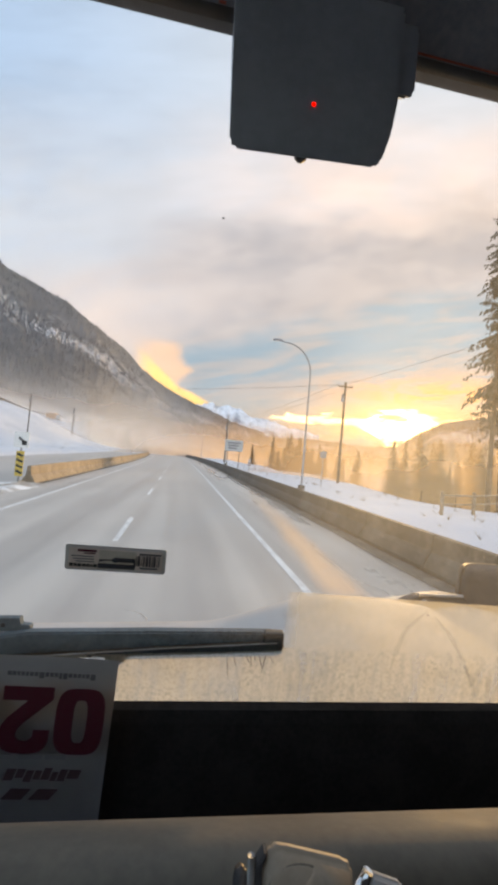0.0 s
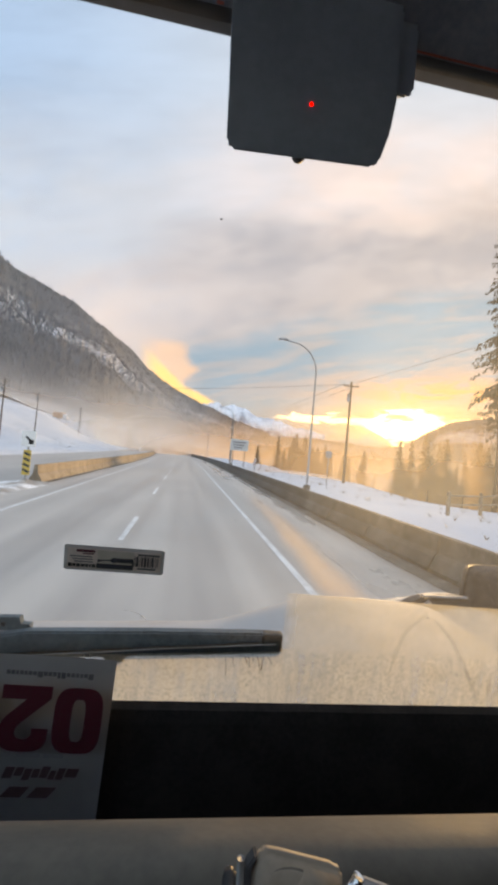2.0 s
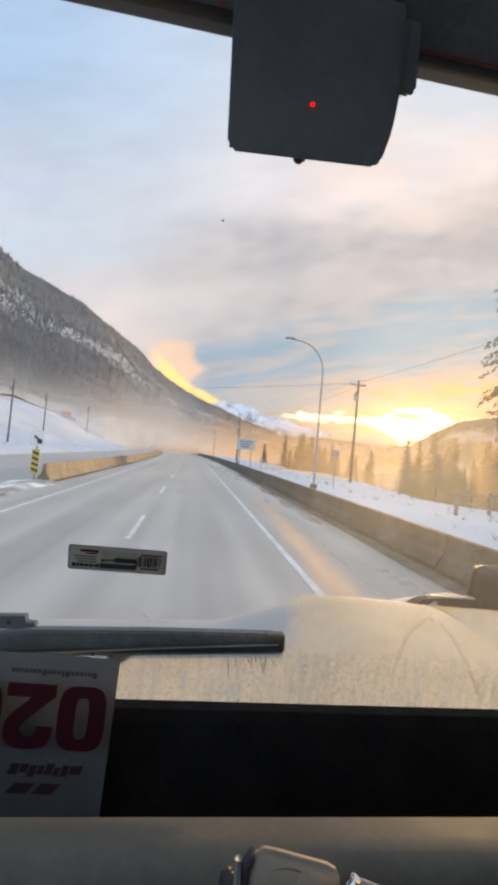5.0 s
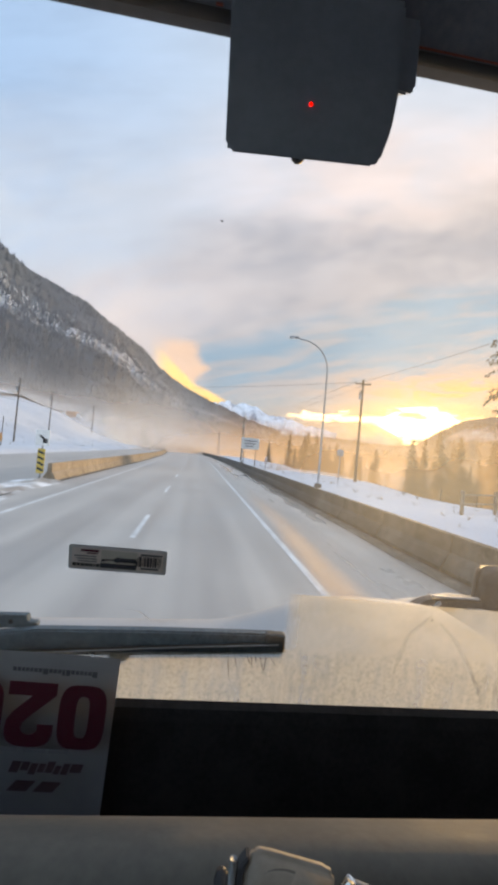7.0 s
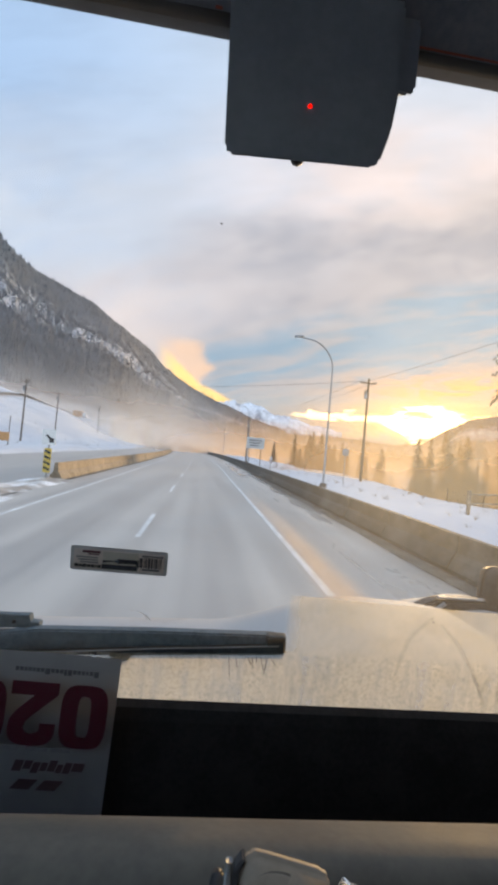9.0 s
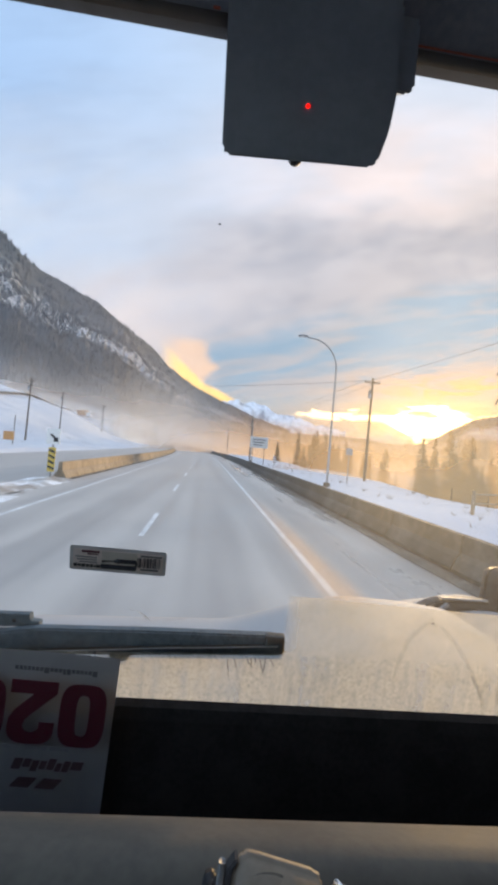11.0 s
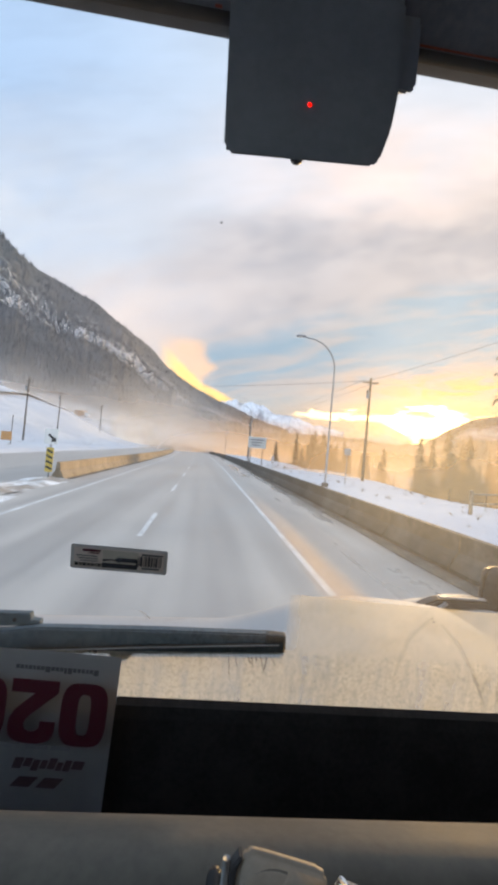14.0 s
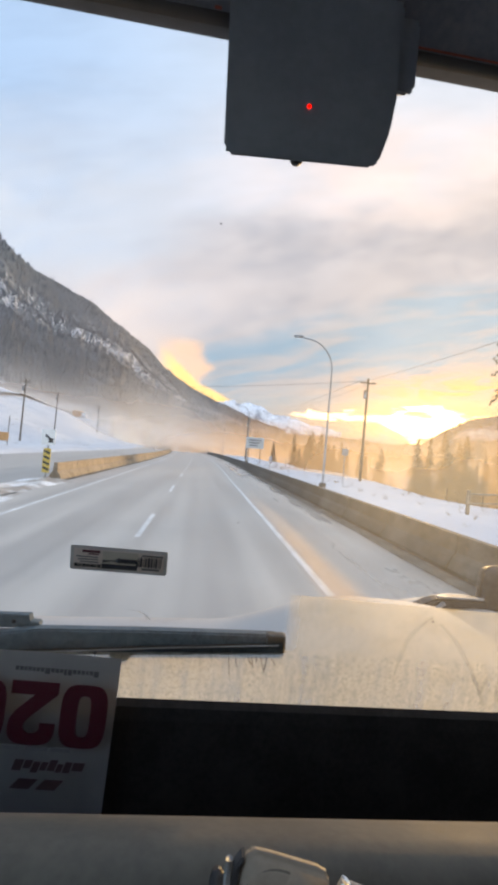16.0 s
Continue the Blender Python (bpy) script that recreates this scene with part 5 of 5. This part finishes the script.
def conifer_meshes(seed, h, spread, bare, taper=0.75, thin=1.0, stout=0.016, tuft=1.0):
    """A ragged conifer: drooping limbs in whorls, each hung with needle tufts."""
    rng = random.Random(seed)
    trunk = tube([(0, 0, -0.8), (0.05, 0, h * 0.5), (0, 0.04, h * 0.98)], [h * stout, h * stout * 0.62, h * 0.002], 8)
    bm = bmesh.new()
    z = h * bare
    while z < h * 0.992:
        k = (z - h * bare) / (h * (1 - bare))
        reach = spread * (1 - k) ** taper * (0.7 + 0.3 * math.sin(min(1, k * 5) * 1.57)) + 0.10
        for _ in range(rng.choice((2, 3, 4))):
            a = rng.uniform(0, 2 * math.pi)
            r = reach * rng.uniform(0.35, 1.2)
            d = Vector((math.cos(a), math.sin(a), 0))
            side = Vector((-d.y, d.x, 0))
            droop = r * rng.uniform(0.2, 0.65)
            n = max(3, int(r / (0.20 * tuft)))
            z1 = z + rng.uniform(-0.01, 0.01) * h
            for j in range(n):
                s = (j + 1) / n
                c = Vector((0, 0, z1)) + d * r * s + Vector((0, 0, -droop * s * s + 0.10 * r * s))
                c += Vector((rng.uniform(-1, 1), rng.uniform(-1, 1), rng.uniform(-1, 1))) * 0.009 * h * (1 - tuft)
                w = (0.15 + 0.15 * (1 - s)) * (0.6 + 0.05 * h) * tuft * rng.uniform(0.7, 1.3)
                for q in (-1, 1):
                    e = c + side * q * w * rng.uniform(0.4, 1.0) + d * w * 0.4 + Vector((0, 0, -w * rng.uniform(0.5, 1.5)))
                    bm.faces.new([bm.verts.new(v) for v in (c - d * w * 0.6, c + d * w * 0.2 + Vector((0, 0, 0.04)), e)])
                hang = c + Vector((rng.uniform(-0.1, 0.1), rng.uniform(-0.1, 0.1), -w * rng.uniform(0.8, 1.8)))
                bm.faces.new([bm.verts.new(v) for v in (c + side * 0.06, c + d * w * 0.5, hang)])
        z += h * rng.uniform(0.007, 0.015) * thin
    return trunk, bm


def build_trees():
    protos = []
    for seed, h, spread, bare in ((1, 12.0, 2.3, 0.06), (2, 12.0, 1.9, 0.04), (3, 12.0, 2.7, 0.10)):
        t = thing("conifer", "dark ragged spruce standing in the mist", "tree", (0, 0, 0), "conifers beyond the barrier")
        a, b = conifer_meshes(seed, h, spread, bare, 0.82)
        part("trunk", a, BARK, t, smooth=True)
        part("crown", b, NEEDLES, t)
        protos.append(t)
    rng = random.Random(11)
    spots = []
    # woods beyond the barrier, right of the road
    for _ in range(95):
        az, r = rng.uniform(29.5, 52.0), rng.uniform(52, 105)
        spots.append((r * math.sin(radians(az)), r * math.cos(radians(az)), min(rng.uniform(0.50, 1.0), 0.62 + 0.03 * (az - 29)) + 0.014 * (az - 31)))
    # misty trees further down the valley
    for _ in range(30):
        az, r = rng.uniform(10.0, 26.0), rng.uniform(90, 120)
        spots.append((r * math.sin(radians(az)), r * math.cos(radians(az)), rng.uniform(0.55, 1.05)))
    used = set()
    for i, (x, y, s) in enumerate(spots):
        k = i % 3
        m = pose(x, y, ground_height(x, y), 0, 0, rng.uniform(0, 360))
        if k not in used:
            used.add(k)
            protos[k].matrix_basis = m @ Matrix.Diagonal((s, s, s, 1))
        else:
            ob = copy_thing(protos[k], m)
            ob.scale = (s, s, s * rng.uniform(0.9, 1.15))
    tall = thing("tall_conifer", "tall half-bare spruce with drooping dark limbs", "tree", (0, 0, 0), "tall trees behind the barrier")
    a, b = conifer_meshes(21, 21.0, 1.75, 0.30, 0.40, 0.95, 0.0085, 0.5)
    part("trunk", a, BARK, tall, smooth=True)
    part("crown", b, NEEDLES, tall)
    for i, (x, y) in enumerate(((20.3, 22.8), (23.0, 24.8), (27.0, 26.0), (31.0, 26.0))):
        m = pose(x, y, ground_height(x, y), 0, 0, 70 * i)
        if i == 0:
            tall.matrix_basis = m
        else:
            copy_thing(tall, m).scale = (1.05, 1.05, 0.95 - 0.07 * i)


def build_fence():
    f = thing("rail_fence", "grey wooden rail fence standing in snow", "fence", (0, 0, 0))
    pts = []
    for k in range(9):
        x, y = 13.0 + 2.3 * k, 17.5 + 0.6 * k
        z = ground_height(x, y)
        pts.append(Vector((x, y, z)))
        part("post", box((x, y, z + 0.5), (0.14, 0.14, 1.4), 0.02), FENCEWOOD, f)
    for a, b in zip(pts, pts[1:]):
        for h in (0.55, 1.0):
            part("rail", tube([a + Vector((0, 0, h)), b + Vector((0, 0, h))], 0.05, 6), FENCEWOOD, f)


def build_field_fence():
    f = thing("wire_fence", "thin dark posts of a wire fence crossing snow", "fence", (0, 0, 0))
    pts = []
    for k in range(12):
        p = along(14.0 + 0.9 * k, 70 - 3.6 * k)
        p.z = ground_height(p.x, p.y)
        pts.append(p)
        part("post", tube([p - Vector((0, 0, 0.3)), p + Vector((0.03, 0, 1.5))], [0.06, 0.05], 7), POLEWOOD, f)
    for a, b in zip(pts, pts[1:]):
        for h in (0.6, 1.2):
            part("wire", tube([a + Vector((0, 0, h)), b + Vector((0, 0, h))], 0.008, 4), CABLE, f)


def build_delineators():
    p = along(7.9, 44)
    d = thing("delineator", "short post with red and white striped board", "road sign", (p.x, p.y, ground_height(p.x, p.y)))
    part("post", tube([(0, 0.04, -0.2), (0, 0.04, 1.7)], 0.035, 8), GALV, d)
    board = part("board", box((0, 0, 1.25), (0.30, 0.02, 0.85), 0.01), WHITE, d)
    for k in range(3):
        part("stripe", box((0, -0.013, 0.98 + 0.27 * k), (0.29, 0.006, 0.12)), RED, board)
    q = along(12.5, 33)
    m = thing("field_sign", "small sign seen from behind on a thin post", "road sign", (q.x, q.y, ground_height(q.x, q.y)))
    part("post", tube([(0, 0.04, -0.3), (0, 0.04, 3.2)], 0.04, 8), GALV, m)
    part("plate", box((0, 0, 2.8), (0.6, 0.02, 0.6), 0.01), GALV, m)


def build_weeds():
    rng = random.Random(8)
    bm = bmesh.new()
    for _ in range(260):
        if rng.random() < 0.7:
            p = along(rng.uniform(9.5, 26), rng.uniform(6, 70))
        else:
            p = along(rng.uniform(-40, -22), rng.uniform(20, 120))
        z = ground_height(p.x, p.y)
        for _ in range(7):
            a, l = rng.uniform(0, 6.28), rng.uniform(0.10, 0.34)
            tip = Vector((p.x + 0.25 * math.cos(a), p.y + 0.25 * math.sin(a), z + l))
            b = Vector((p.x, p.y, z - 0.03))
            bm.faces.new([bm.verts.new(v) for v in (b, b + Vector((0.03, 0.01, 0)), tip)])
    whole("dry_weeds", bm, SHRUB, "dry brown weeds poking through the snow", "weeds", kind="stuff")


build_ground()
build_roads()
build_windrow()
build_mountains()
build_mist()
CAB = build_cab()
build_header(CAB)
build_windscreen(CAB)
build_smears(CAB)
build_specks(CAB)
build_hood(CAB)
build_chassis(CAB)
build_wiper(CAB)
build_dashcam()
build_sticker()
build_paper()
build_holder()
build_street_lamps()
build_utility_poles()
build_signs()
build_far_truck()
build_trees()
build_fence()
build_field_fence()
build_delineators()
build_weeds()
build_barriers()
